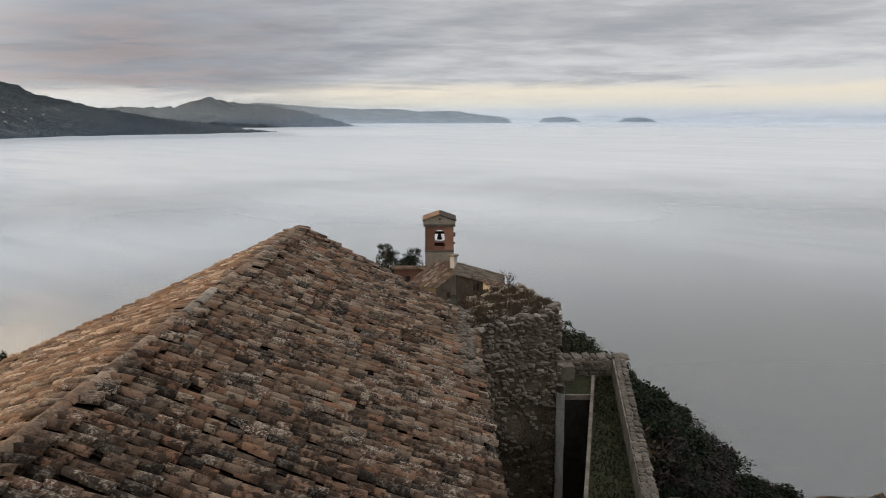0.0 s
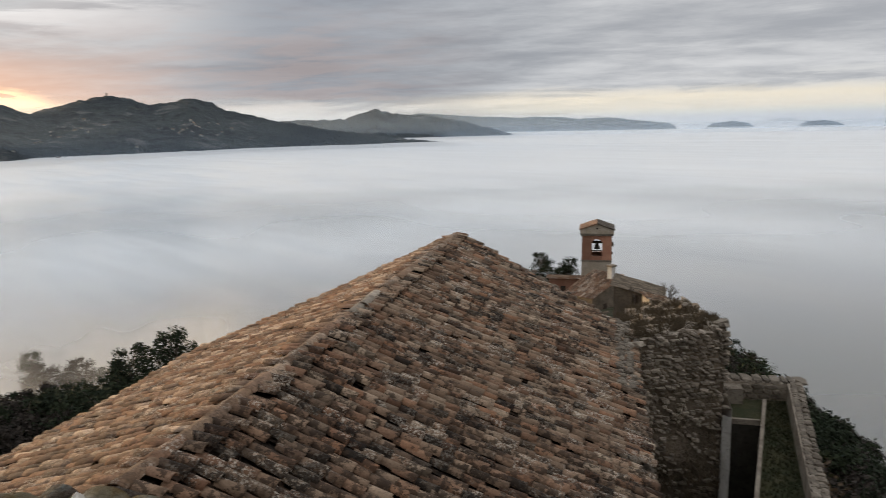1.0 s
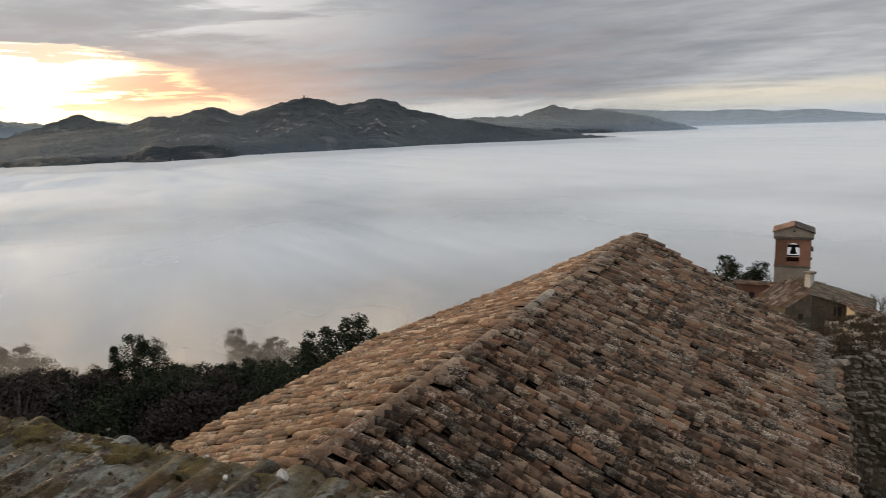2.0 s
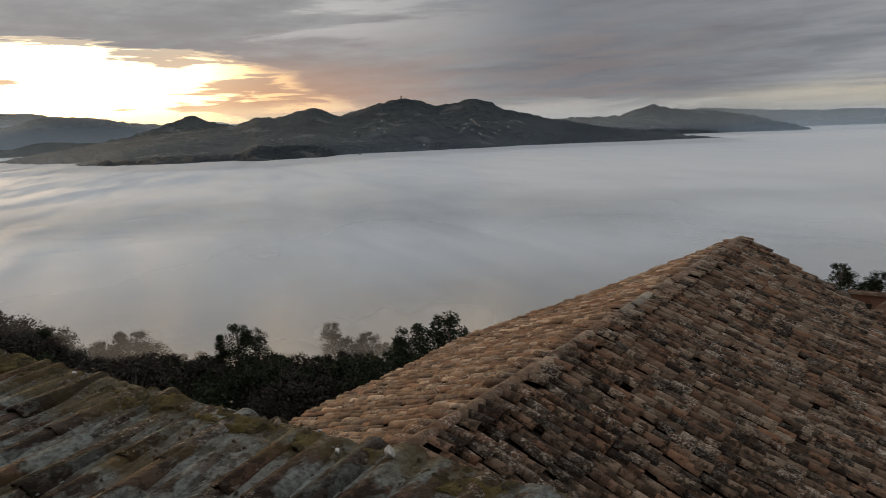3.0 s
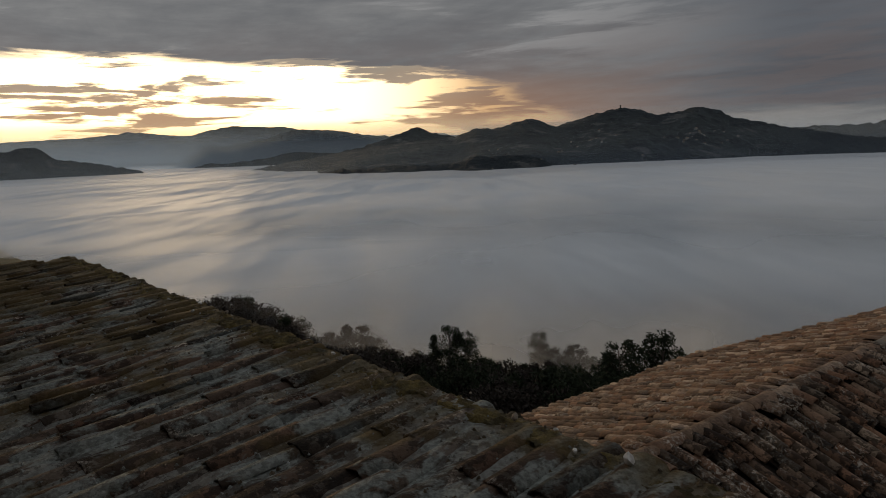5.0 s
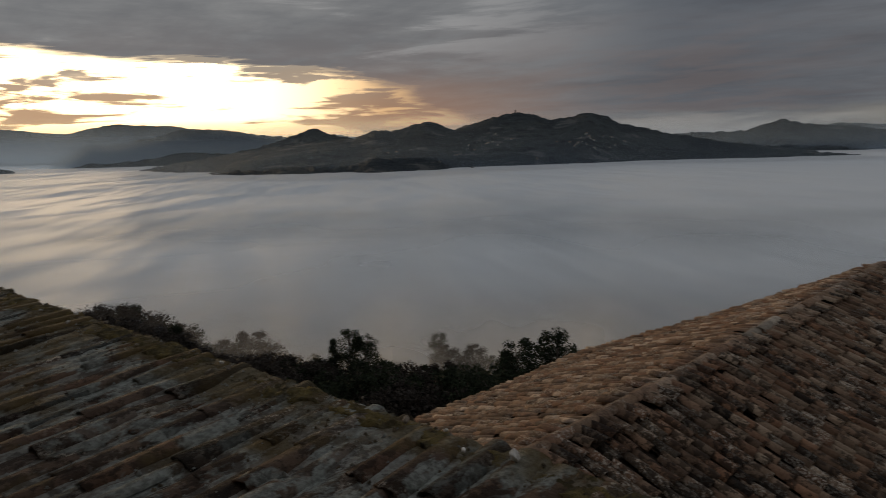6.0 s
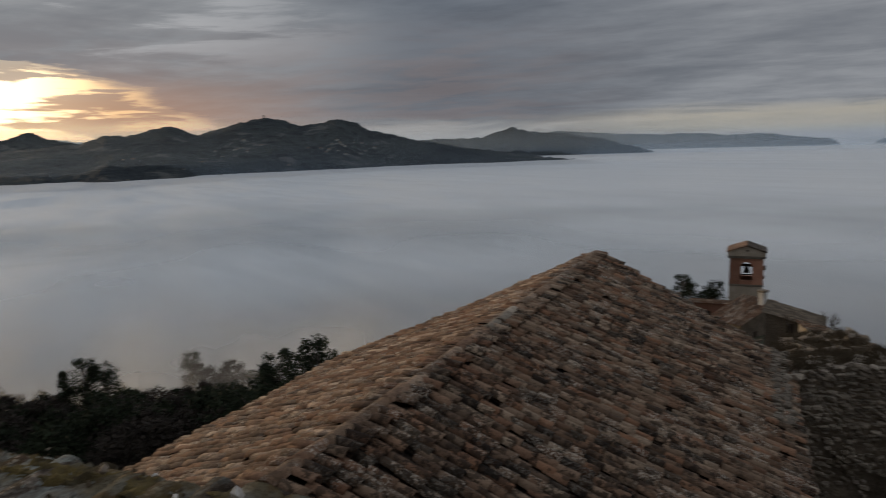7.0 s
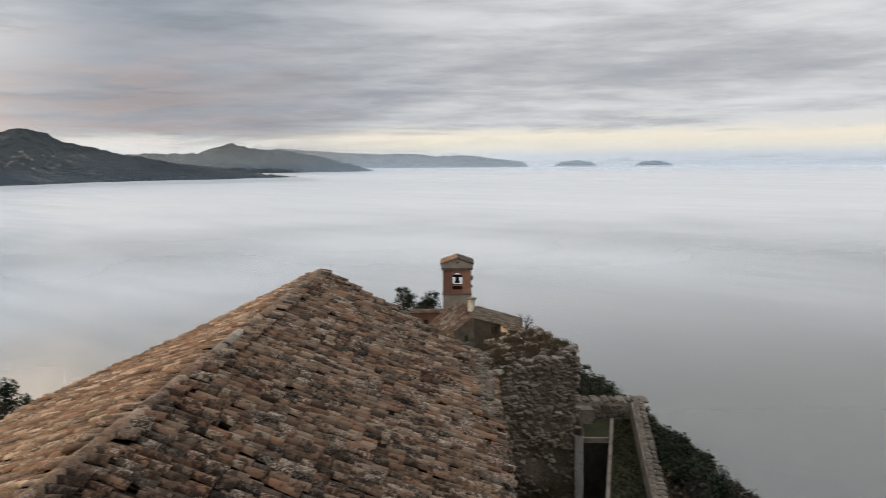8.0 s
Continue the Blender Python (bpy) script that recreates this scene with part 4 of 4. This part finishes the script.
            poses.append(Matrix.Translation((x + w / 2, 17.85, TOP_Z - 0.12 - 0.13 * r)) @ jitter(rng, 0.05) @ Matrix.Diagonal((w, 0.1, 0.12, 1)))
            x += w + 0.015
    lay_stones(back, poses, COPINGS, 200, "coping_stone", 5)
    s = Soup()
    s.box((2.95, 17.45, FLOOR_Z), (3.52, 17.84, FLOOR_Z + 0.40))
    tagged(part("stone_block", s.mesh("stone_block", STONE)), "squat stone block against the end wall", "stone block")
    s = Soup()
    s.prism([(3.75, 7.5), (3.90, 7.5), (4.85, 12.6), (4.70, 12.6)], -17, [-8.6, -8.6, -8.9, -8.9])
    tagged(part("wall_outer", s.mesh("wall_outer", COPING)), "lower retaining wall outside the parapet", "wall", kind="structure")


build_ruined_wall()
build_terrace()


# ================= bell tower and the houses round it =================
def build_tower():
    t = thing("bell_tower", "brick bell tower on a stone base with an arched belfry", "tower", at=(-0.33, 60.6, -17.27))
    X0, X1, Y0, Y1 = -1.25, 1.25, -1.25, 1.25
    # local z 0 is at -17
    s = Soup()
    s.box((X0, Y0, 0), (X1, Y1, 5.6))
    part("base", s.mesh("base", TOWER_STONE), t, "rough grey-brown stone base")
    s = Soup()
    s.box((X0 - 0.04, Y0 - 0.04, 5.6), (X1 + 0.04, Y1 + 0.04, 5.75))
    part("string_course", s.mesh("string_course", COPING), t)
    s = Soup()
    a, b = -0.42, 0.46          # the opening
    z0, z1, zt = 6.05, 7.2, 7.86
    for y0, y1 in ((Y0, Y0 + 0.4), (Y1 - 0.4, Y1)):
        s.box((X0, y0, 5.75), (a, y1, zt))
        s.box((b, y0, 5.75), (X1, y1, zt))
        s.box((a, y0, 5.75), (b, y1, z0))
        c, r = (a + b) / 2, (b - a) / 2
        arc = [(c - r * math.cos(math.pi * i / 10), z1 + r * 0.8 * math.sin(math.pi * i / 10)) for i in range(11)]
        for (p, q), (u, w) in zip(arc, arc[1:]):
            s.add([(p, y0, q), (u, y0, w), (u, y0, zt), (p, y0, zt), (p, y1, q), (u, y1, w), (u, y1, zt), (p, y1, zt)], [(0, 1, 2, 3), (7, 6, 5, 4), (0, 4, 5, 1)])
    s.box((X0, Y0 + 0.4, 5.75), (X0 + 0.4, Y1 - 0.4, zt))
    s.box((X1 - 0.4, Y0 + 0.4, 5.75), (X1, Y1 - 0.4, zt))
    part("belfry", s.mesh("belfry", BRICK), t, "red brick belfry with openings through it")
    s = Soup()
    s.box((X0 - 0.14, Y0 - 0.14, zt), (X1 + 0.14, Y1 + 0.14, zt + 0.2))
    part("cornice", s.mesh("cornice", COPING), t)
    s = Soup()
    zb = zt + 0.2
    v = [(X0 - 0.16, Y0 - 0.16, zb), (X1 + 0.16, Y0 - 0.16, zb), (X1 + 0.16, Y0 - 0.16, zb + 0.3), (0, Y0 - 0.16, zb + 0.78), (X0 - 0.16, Y0 - 0.16, zb + 0.3)]
    w = [(x, Y1 + 0.16, z) for x, y, z in v]
    s.add(v + w, [(0, 1, 2, 3, 4), (9, 8, 7, 6, 5), (0, 5, 6, 1), (1, 6, 7, 2), (4, 9, 5, 0)])
    part("pediment", s.mesh("pediment", TOWER_STONE), t)
    for side in (1, -1):
        s = Soup()
        s.add([(0, Y0 - 0.24, zb + 0.80), (side * (X1 + 0.24), Y0 - 0.24, zb + 0.29), (side * (X1 + 0.24), Y1 + 0.24, zb + 0.29), (0, Y1 + 0.24, zb + 0.80),
               (0, Y0 - 0.24, zb + 0.90), (side * (X1 + 0.24), Y0 - 0.24, zb + 0.39), (side * (X1 + 0.24), Y1 + 0.24, zb + 0.39), (0, Y1 + 0.24, zb + 0.90)],
              [(0, 1, 2, 3), (7, 6, 5, 4), (0, 4, 5, 1), (1, 5, 6, 2), (2, 6, 7, 3)])
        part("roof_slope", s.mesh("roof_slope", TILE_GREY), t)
    s = Soup()
    s.box((-0.05, Y0 - 0.18, zb + 0.38), (0.12, Y0 - 0.15, zb + 0.52))
    part("vent", s.mesh("vent", DECK), t)
    # bell and its beam
    s = Soup()
    s.box((a - 0.1, -0.10, 7.02), (b + 0.1, 0.10, 7.22))
    part("beam", s.mesh("beam", DECK), t)
    s = Soup()
    s.box((a - 0.1, -0.05, 6.3), (b + 0.1, 0.05, 6.38))
    part("beam", s.mesh("beam", DECK), t)
    prof = [(0.03, 7.1), (0.12, 7.06), (0.16, 6.9), (0.19, 6.7), (0.26, 6.52), (0.25, 6.5)]
    v = [(0.02 + r * math.cos(q), r * math.sin(q), z) for r, z in prof for q in [2 * math.pi * i / 14 for i in range(14)]]
    bell = part("bell", mesh_of("bell", v, [(i * 14 + j, i * 14 + (j + 1) % 14, (i + 1) * 14 + (j + 1) % 14, (i + 1) * 14 + j) for i in range(5) for j in range(14)], METAL, True), t, "dark bronze bell")
    s = Soup()
    s.box((0.0, -0.02, 6.42), (0.04, 0.02, 6.9))
    part("clapper", s.mesh("clapper", METAL), bell)
    s = Soup()
    s.box((X1, -0.9, 6.9), (X1 + 0.16, -0.6, 7.25))
    part("loudspeaker", s.mesh("loudspeaker", METAL), t, "small fitting on the belfry side")
    s = Soup()
    s.box((X1, -0.85, 6.2), (X1 + 0.12, -0.65, 6.4))
    part("bracket", s.mesh("bracket", METAL), t)
    v = [(0.25 + 0.17 * math.cos(2 * math.pi * i / 16), Y0 - 0.06 - 0.05 * (k == 0), 4.15 + 0.24 * math.sin(2 * math.pi * i / 16)) for k in range(2) for i in range(16)]
    part("dish", mesh_of("dish", v, [tuple(range(16))[::-1], tuple(range(16, 32))] + [(i, (i + 1) % 16, 16 + (i + 1) % 16, 16 + i) for i in range(16)], PLASTER), t, "pale round dish")
    s = Soup()
    s.box((-0.66, Y0 - 0.02, 3.75), (-0.36, Y0 + 0.1, 4.05))
    part("window", s.mesh("window", DECK), t, "small dark opening")


def gable_house(label, x, y, z, w, d, h, rise, mats, turn=0.0, shed=0.0, chimney=False):
    """A small house: walls with thickness, a tiled roof with overhang, windows."""
    t = thing("stone_house", label, "house", at=(x, y, z))
    t.rotation_euler = (0, 0, turn)
    s = Soup()
    s.prism([(-w / 2, -d / 2), (w / 2, -d / 2), (w / 2, d / 2), (-w / 2, d / 2)], -4, [h - shed, h + shed, h + shed, h - shed])
    part("wall", s.mesh("wall", mats[0]), t)
    o = 0.22
    s = Soup()
    n = 14
    rng = random.Random(int(w * 100))
    for i in range(n):
        for j in range(7):
            u0, u1 = i / n, (i + 1) / n - 0.008
            q0, q1 = j / 7, (j + 1) / 7 + 0.03
            def at(u, q):
                xx = -w / 2 - o + (w + 2 * o) * q
                zz = h + (2 * q - 1) * shed + rise * (1 - abs(2 * q - 1)) + 0.05
                return (xx, -d / 2 - o + (d + 2 * o) * u, zz + rng.uniform(0, 0.02))
            a, b, c, e = at(u0, q0), at(u1, q0), at(u1, q1), at(u0, q1)
            m = tuple((Vector(a) + Vector(b)) / 2 + Vector((0, 0, 0.07)))
            k = tuple((Vector(c) + Vector(e)) / 2 + Vector((0, 0, 0.07)))
            s.add([a, m, b, c, k, e], [(0, 1, 4, 5), (1, 2, 3, 4), (0, 5, 3, 2), (0, 2, 1), (5, 4, 3)])
    part("roof", s.mesh("roof", mats[1]), t)
    s = Soup()
    s.box((-0.3, -d / 2 - 0.03, h - shed - 1.2), (0.1, -d / 2 + 0.1, h - shed - 0.6))
    part("window", s.mesh("window", DECK), t)
    if chimney:
        s = Soup()
        s.box((w * 0.38 - 0.22, -d * 0.3 - 0.2, h - 0.4), (w * 0.38 + 0.22, -d * 0.3 + 0.2, h + shed + 0.75))
        c = part("chimney", s.mesh("chimney", PLASTER), t, "pale plastered chimney")
        s = Soup()
        s.box((w * 0.38 - 0.3, -d * 0.3 - 0.28, h + shed + 0.75), (w * 0.38 + 0.3, -d * 0.3 + 0.28, h + shed + 0.9))
        part("chimney_cap", s.mesh("chimney_cap", COPING), c)
    return t


build_tower()
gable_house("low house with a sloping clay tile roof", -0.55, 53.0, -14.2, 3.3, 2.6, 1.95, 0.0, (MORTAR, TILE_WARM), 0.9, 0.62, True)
gable_house("reddish plastered outhouse below the tower", -2.9, 57.5, -14.5, 2.6, 0.8, 1.75, 0.0, (BRICK, TILE_WARM))
gable_house("old rubble house with a broken roof", 2.55, 47.5, -14.2, 3.0, 3.2, 3.15, 0.05, (MORTAR, MORTAR), -0.1, -0.42)
gable_house("small stone house with a lean-to roof", 3.5, 44.5, -13.8, 1.3, 1.6, 2.75, 0.0, (TOWER_STONE, TILE_GREY), 0.2, -0.2)


# ================= trees and shrubs =================
def limb(soup, a, b, r0, r1, seg=5):
    d = (b - a).normalized()
    u = d.orthogonal().normalized()
    w = d.cross(u)
    v = [p + (u * math.cos(2 * math.pi * i / seg) + w * math.sin(2 * math.pi * i / seg)) * r for p, r in ((a, r0), (b, r1)) for i in range(seg)]
    soup.add(v, [(i, (i + 1) % seg, seg + (i + 1) % seg, seg + i) for i in range(seg)])


def leaf_card(soup, p, size, rng):
    n = Vector((rng.gauss(0, 1), rng.gauss(0, 1), rng.gauss(0, 1) + 0.4)).normalized()
    u = n.orthogonal().normalized() * size
    w = n.cross(u) * 0.6
    soup.add([p - u, p + w * 0.7, p + u * 1.1, p - w], [(0, 1, 2, 3)])


def evergreen(name, label, h, spread, clumps, leaves, mat, seed, cone=False):
    rng = random.Random(seed)
    t = thing(name, label, "tree")
    wood, crown = Soup(), Soup()
    top = Vector((rng.uniform(-0.3, 0.3), rng.uniform(-0.3, 0.3), h * 0.9))
    limb(wood, Vector((0, 0, -0.8)), top * 0.5, 0.035 * h, 0.022 * h, 7)
    limb(wood, top * 0.5, top, 0.022 * h, 0.006 * h, 6)
    for k in range(clumps):
        q = rng.uniform(0.18, 1.0)
        a = rng.uniform(0, 2 * math.pi)
        wide = spread * ((1.05 - q) if cone else math.sqrt(max(0.05, 1 - ((q - 0.55) / 0.5) ** 2)) * rng.uniform(0.55, 1.0))
        c = Vector((math.cos(a) * wide, math.sin(a) * wide, h * q))
        limb(wood, top * max(0.15, q - 0.16), c, 0.010 * h, 0.003 * h, 4)
        size = (0.12 if cone else 0.15) * h * rng.uniform(0.6, 1.15) * (0.7 if q > 0.85 else 1)
        for i in range(leaves):
            d = Vector((rng.gauss(0, 1), rng.gauss(0, 1), rng.gauss(0, 0.6)))
            d = d.normalized() * size * rng.random() ** 0.4
            leaf_card(crown, c + d, rng.uniform(0.012, 0.026) * h, rng)
    part("trunk", wood.mesh("trunk", TWIG), t, "grey-brown trunk and limbs")
    part("crown", crown.mesh("crown", mat), t)
    return t


def bare_tree(name, label, h, seed, twigs=5):
    rng = random.Random(seed)
    t = thing(name, label, "tree")
    wood, fine = Soup(), Soup()

    def grow(p, d, length, r, level):
        q = p + d * length
        limb(wood if level < 3 else fine, p, q, r, r * 0.6, 5 if level < 2 else 3)
        if level >= twigs:
            return
        for k in range(rng.choice((2, 3, 3)) if level else 5):
            nd = (d + Vector((rng.gauss(0, 0.5), rng.gauss(0, 0.5), rng.gauss(0.12, 0.35)))).normalized()
            grow(q if k else p.lerp(q, rng.uniform(0.5, 1)), nd, length * rng.uniform(0.6, 0.82), r * 0.62, level + 1)
    grow(Vector((0, 0, -0.6)), Vector((0, 0, 1)), h * 0.3, 0.022 * h, 0)
    part("trunk", wood.mesh("trunk", TWIG), t)
    part("crown", fine.mesh("crown", TWIG), t, "bare grey-brown winter twigs")
    return t


def put(ob, x, y, z, turn, size):
    c = copy_thing(ob, pose(x, y, z, 0, 0, turn) @ Matrix.Diagonal((size, size, size, 1)))
    c.scale = (size, size, size)
    return c


def build_trees():
    rng = random.Random(77)
    green = [evergreen("evergreen_tree", "dense dark evergreen tree on the hillside", 5.5, 1.9, 52, 74, LEAF, 40 + k) for k in range(3)]
    pine = [evergreen("pine_tree", "dark conifer standing above the thicket", 6.0, 1.3, 60, 60, LEAF, 50, True), evergreen("pine_tree", "dark spreading pine standing above the thicket", 6.5, 1.7, 46, 70, LEAF, 51)]
    shrub = [evergreen("shrub", "leafy green shrub on the steep slope", 2.6, 1.5, 44, 80, LEAF_PALE, 60 + k) for k in range(2)]
    bare = [bare_tree("bare_tree", "leafless grey-brown winter tree", 5.5, 70 + k) for k in range(3)]
    brown = [evergreen("bare_tree", "round leafless brown winter tree in mist", 5.5, 2.1, 60, 70, TWIG_DARK, 80 + k) for k in range(2)]
    for ob in green + pine + shrub + bare + brown:
        ob["group"] = {"shrub": "slope shrubs"}.get(ob.name.split(".")[0], "hillside trees")

    def polar(a, r):
        return -math.sin(radians(a)) * r, math.cos(radians(a)) * r
    line = ((20, 17.2), (34, 17.0), (37.6, 17.3), (41.6, 16.8), (47.4, 17.0), (50.3, 16.5), (57, 16.0), (59.1, 15.4), (64.8, 14.5), (68.8, 11.4), (72.4, 10.6), (90, 10.0))

    def skyline(a):
        """Degrees below the horizon of the wood's top, seen from the roofs."""
        return next(p[1] + (q[1] - p[1]) * (a - p[0]) / (q[0] - p[0]) for p, q in zip(line, line[1:]) if a <= q[0])
    for k in range(200):                      # woods on the left flank
        a, r = rng.uniform(22, 88), 32 + 100 * rng.random() ** 0.8
        x, y = polar(a, r)
        kind = rng.choice(bare + brown) if rng.random() < (0.75 if a > 42 else 0.35) else rng.choice(green)
        base = ground_height(x, y) - 0.3
        size = min(rng.uniform(0.45, 0.78) if a < 60 else rng.uniform(0.6, 1.0), (r * math.tan(radians(-skyline(a) - 0.1 - abs(rng.gauss(0, 0.5)))) - base) / 6.3)
        if size > 0.25:
            put(kind, x, y, base, rng.uniform(0, 360), size)
    for a, r, el, ob, size in ((35.4, 46, -14.9, pine[1], 0.85), (34.4, 47, -15.8, green[2], 0.7), (38.8, 46, -15.4, green[1], 0.85), (39.6, 47, -16.2, pine[0], 0.7), (53.0, 47, -14.6, pine[1], 0.55), (51.8, 47, -14.9, green[2], 0.5), (54.4, 48, -15.0, pine[0], 0.45),
                               (45.3, 84, -15.2, pine[1], 0.7), (44.6, 82, -15.9, brown[1], 0.9), (42.3, 80, -16.0, brown[0], 0.9), (61.1, 66, -13.7, brown[0], 1.0), (62.6, 67, -14.2, brown[1], 0.9), (59.6, 65, -14.7, brown[1], 0.8),
                               (70.5, 66, -10.6, brown[0], 1.1), (68.5, 68, -11.2, brown[1], 1.1), (66.8, 66, -12.6, brown[0], 1.0), (72.4, 68, -10.4, brown[1], 1.0), (37.5, 44, -17.4, green[2], 1.0), (41.5, 42, -18.2, green[0], 1.0), (44.5, 44, -18.6, green[1], 1.0),
                               (4.9, 64, -10.3, pine[1], 0.52), (4.3, 65, -10.9, pine[1], 0.45), (2.5, 64, -10.7, pine[1], 0.5), (3.0, 65, -11.1, green[1], 0.45)):
        x, y = polar(a, r)
        hgt = (5.6 if ob in bare else 7.0 if ob in pine else 6.3) * size
        put(ob, x, y, r * math.tan(radians(el)) - hgt, rng.uniform(0, 360), size)
    for k in range(130):                      # dense near wood under the skyline
        a, r = rng.uniform(31, 64), rng.uniform(36, 52)
        x, y = polar(a, r)
        base = ground_height(x, y) - 0.3
        hgt = r * math.tan(radians(-skyline(a) - 0.3 - abs(rng.gauss(0, 1.5)))) - base
        if 2.0 < hgt < 7.5:
            put(rng.choice(green if a < 45 else green + brown + brown), x, y, base, rng.uniform(0, 360), hgt / 6.3)
    for k in range(55):                       # misty bare wood farther along the flank
        a, r = rng.uniform(57, 74), rng.uniform(54, 66)
        x, y = polar(a, r)
        base = ground_height(x, y) - 0.3
        hgt = r * math.tan(radians(-skyline(a) - 0.2 - abs(rng.gauss(0, 0.8)))) - base
        if 2.0 < hgt < 9.0:
            put(rng.choice(bare) if k % 3 == 0 else rng.choice(brown), x, y, base, rng.uniform(0, 360), hgt / 6.2)
    brow = ((9.2, 15.3), (11.0, 16.9), (12.3, 17.9), (14.1, 19.5), (16.0, 20.4), (18.6, 21.4), (21.4, 23.2), (24.2, 24.8), (26.4, 26.1), (29.8, 27.4), (34.0, 29.5))
    for k in range(150):                      # bushes along the brow of the right flank
        a, r = rng.uniform(9.6, 31) if k % 2 else rng.uniform(9.6, 18), rng.uniform(27, 54)
        x, y = polar(-a, r)
        down = next(p[1] + (q[1] - p[1]) * (a - p[0]) / (q[0] - p[0]) for p, q in zip(brow, brow[1:]) if a <= q[0])
        base = ground_height(x, y) - 0.3
        hgt = r * math.tan(radians(-down + 0.3 - abs(rng.gauss(0, 1.5)))) - base
        if 1.1 < hgt < 6.2:
            tall = hgt > 3.4
            kind = rng.choice(bare) if k % 9 == 0 else rng.choice(green + brown) if tall else rng.choice(shrub)
            put(kind, x, y, base, rng.uniform(0, 360), hgt / (5.6 if kind in bare else 6.3 if tall else 3.0))
    for k in range(150):                      # thicket on the steep right flank
        y = rng.uniform(16, 95)
        x = 6.0 + 0.02 * y + abs(rng.gauss(0, 1)) * 14
        if y > 24 and x < 9.5 + 0.07 * y:
            continue
        kind = rng.choice(shrub) if rng.random() < 0.55 else rng.choice(green) if rng.random() < 0.75 else rng.choice(bare)
        a, base = math.degrees(math.atan2(x, y)), ground_height(x, y) - 0.3
        if a <= 9.6:
            continue
        down = next((p[1] + (q[1] - p[1]) * (a - p[0]) / (q[0] - p[0]) for p, q in zip(brow, brow[1:]) if a <= q[0]), 32.0)
        room = math.hypot(x, y) * math.tan(radians(-down - 0.2)) - base
        tall = 3.1 if kind in shrub else 6.3
        size = min(rng.uniform(0.55, 0.95), room / tall)
        if size > 0.25:
            put(kind, x, y, base, rng.uniform(0, 360), size)
    for x, y, z, size in ((3.4, 42, -11.9, 0.35), (2.2, 45, -11.5, 0.3), (5.0, 40, -12.6, 0.3), (4.3, 46, -12.2, 0.45)):
        put(bare[0], x, y, z, rng.uniform(0, 360), size)
    for ob in green + pine + shrub + bare + brown:     # the first of each kind stands in the woods too
        x, y = polar(rng.uniform(65, 73), rng.uniform(60, 70))
        ob.location = (x, y, ground_height(x, y) - 0.3)
    # dry weeds on the ruin
    weeds = Soup()
    def tuft(c, out, count, size):
        for i in range(count):
            p = c + Vector((rng.gauss(0, 0.10), rng.gauss(0, 0.10), rng.gauss(0, 0.05))) * size
            d = (out + Vector((rng.gauss(0, 0.6), rng.gauss(0, 0.6), rng.gauss(0, 0.45)))).normalized() * rng.uniform(0.06, 0.24) * size
            weeds.add([p - Vector((0.008, 0, 0)), p + Vector((0.008, 0, 0)), p + d], [(0, 1, 2)])
    for k in range(170):                      # on the wall top
        x, u = rng.uniform(0.5, 2.6), rng.random() ** 1.3
        tuft(Vector((x, 14.6 + 0.2 * (x - 0.7) + 9 * u, -4.52 + 0.15 * (x - 0.7) - 1.75 * u)), Vector((0, -0.2, 1)), 60, rng.uniform(0.5, 1.0))
    for k in range(150):                      # out of the joints of its face
        x, z = 0.7 + 1.8 * rng.random(), -4.7 - 4.6 * rng.random()
        if fbm(x * 1.4, z * 1.1, 6.0, 3) > 0.05 or z < -7:
            tuft(Vector((x, 14.38 + 0.2 * (x - 0.7) + 0.05 * (-4.5 - z), z)), Vector((0, -0.7, 0.1)), 40, rng.uniform(0.5, 1.0))
    tagged(part("weeds", weeds.mesh("weeds", MOSS)), "dry brown weeds growing on the ruined wall", "weeds", kind="stuff")


build_trees()


def build_small_things():
    t = gable_house("small white house among the trees", -37.5, 24.5, -19.6, 2.6, 3.4, 1.5, 0.7, (PLASTER, TILE_GREY), 0.5)
    rng = random.Random(91)
    kinds = [stone_kind("loose_stone", PLASTER, 90 + k) for k in range(2)] + STONES[:2]
    for k in range(22):
        x = rng.uniform(-6.5, 0.6)
        d = abs(rng.gauss(0.12, 0.14))
        if k == 0:
            x, d = -1.66, 0.08
        q = rng.uniform(0.012, 0.03) if k else 0.04
        p = Matrix.Translation((0, 1.90, LOW_Z)) @ Matrix.Rotation(math.atan(0.075), 4, "Z") @ Vector((x, -d, -d * LOW_PITCH + 0.055 + q * 0.2))
        ob = part("loose_stone", kinds[0 if k == 0 else rng.randrange(len(kinds))], at=Matrix.Translation(p) @ jitter(rng, 0.5) @ Matrix.Diagonal((q * 1.3, q, q * 0.8, 1)))
        tagged(ob, "small pale loose stone lying on the mossy roof", "stone", "loose stones")


build_small_things()
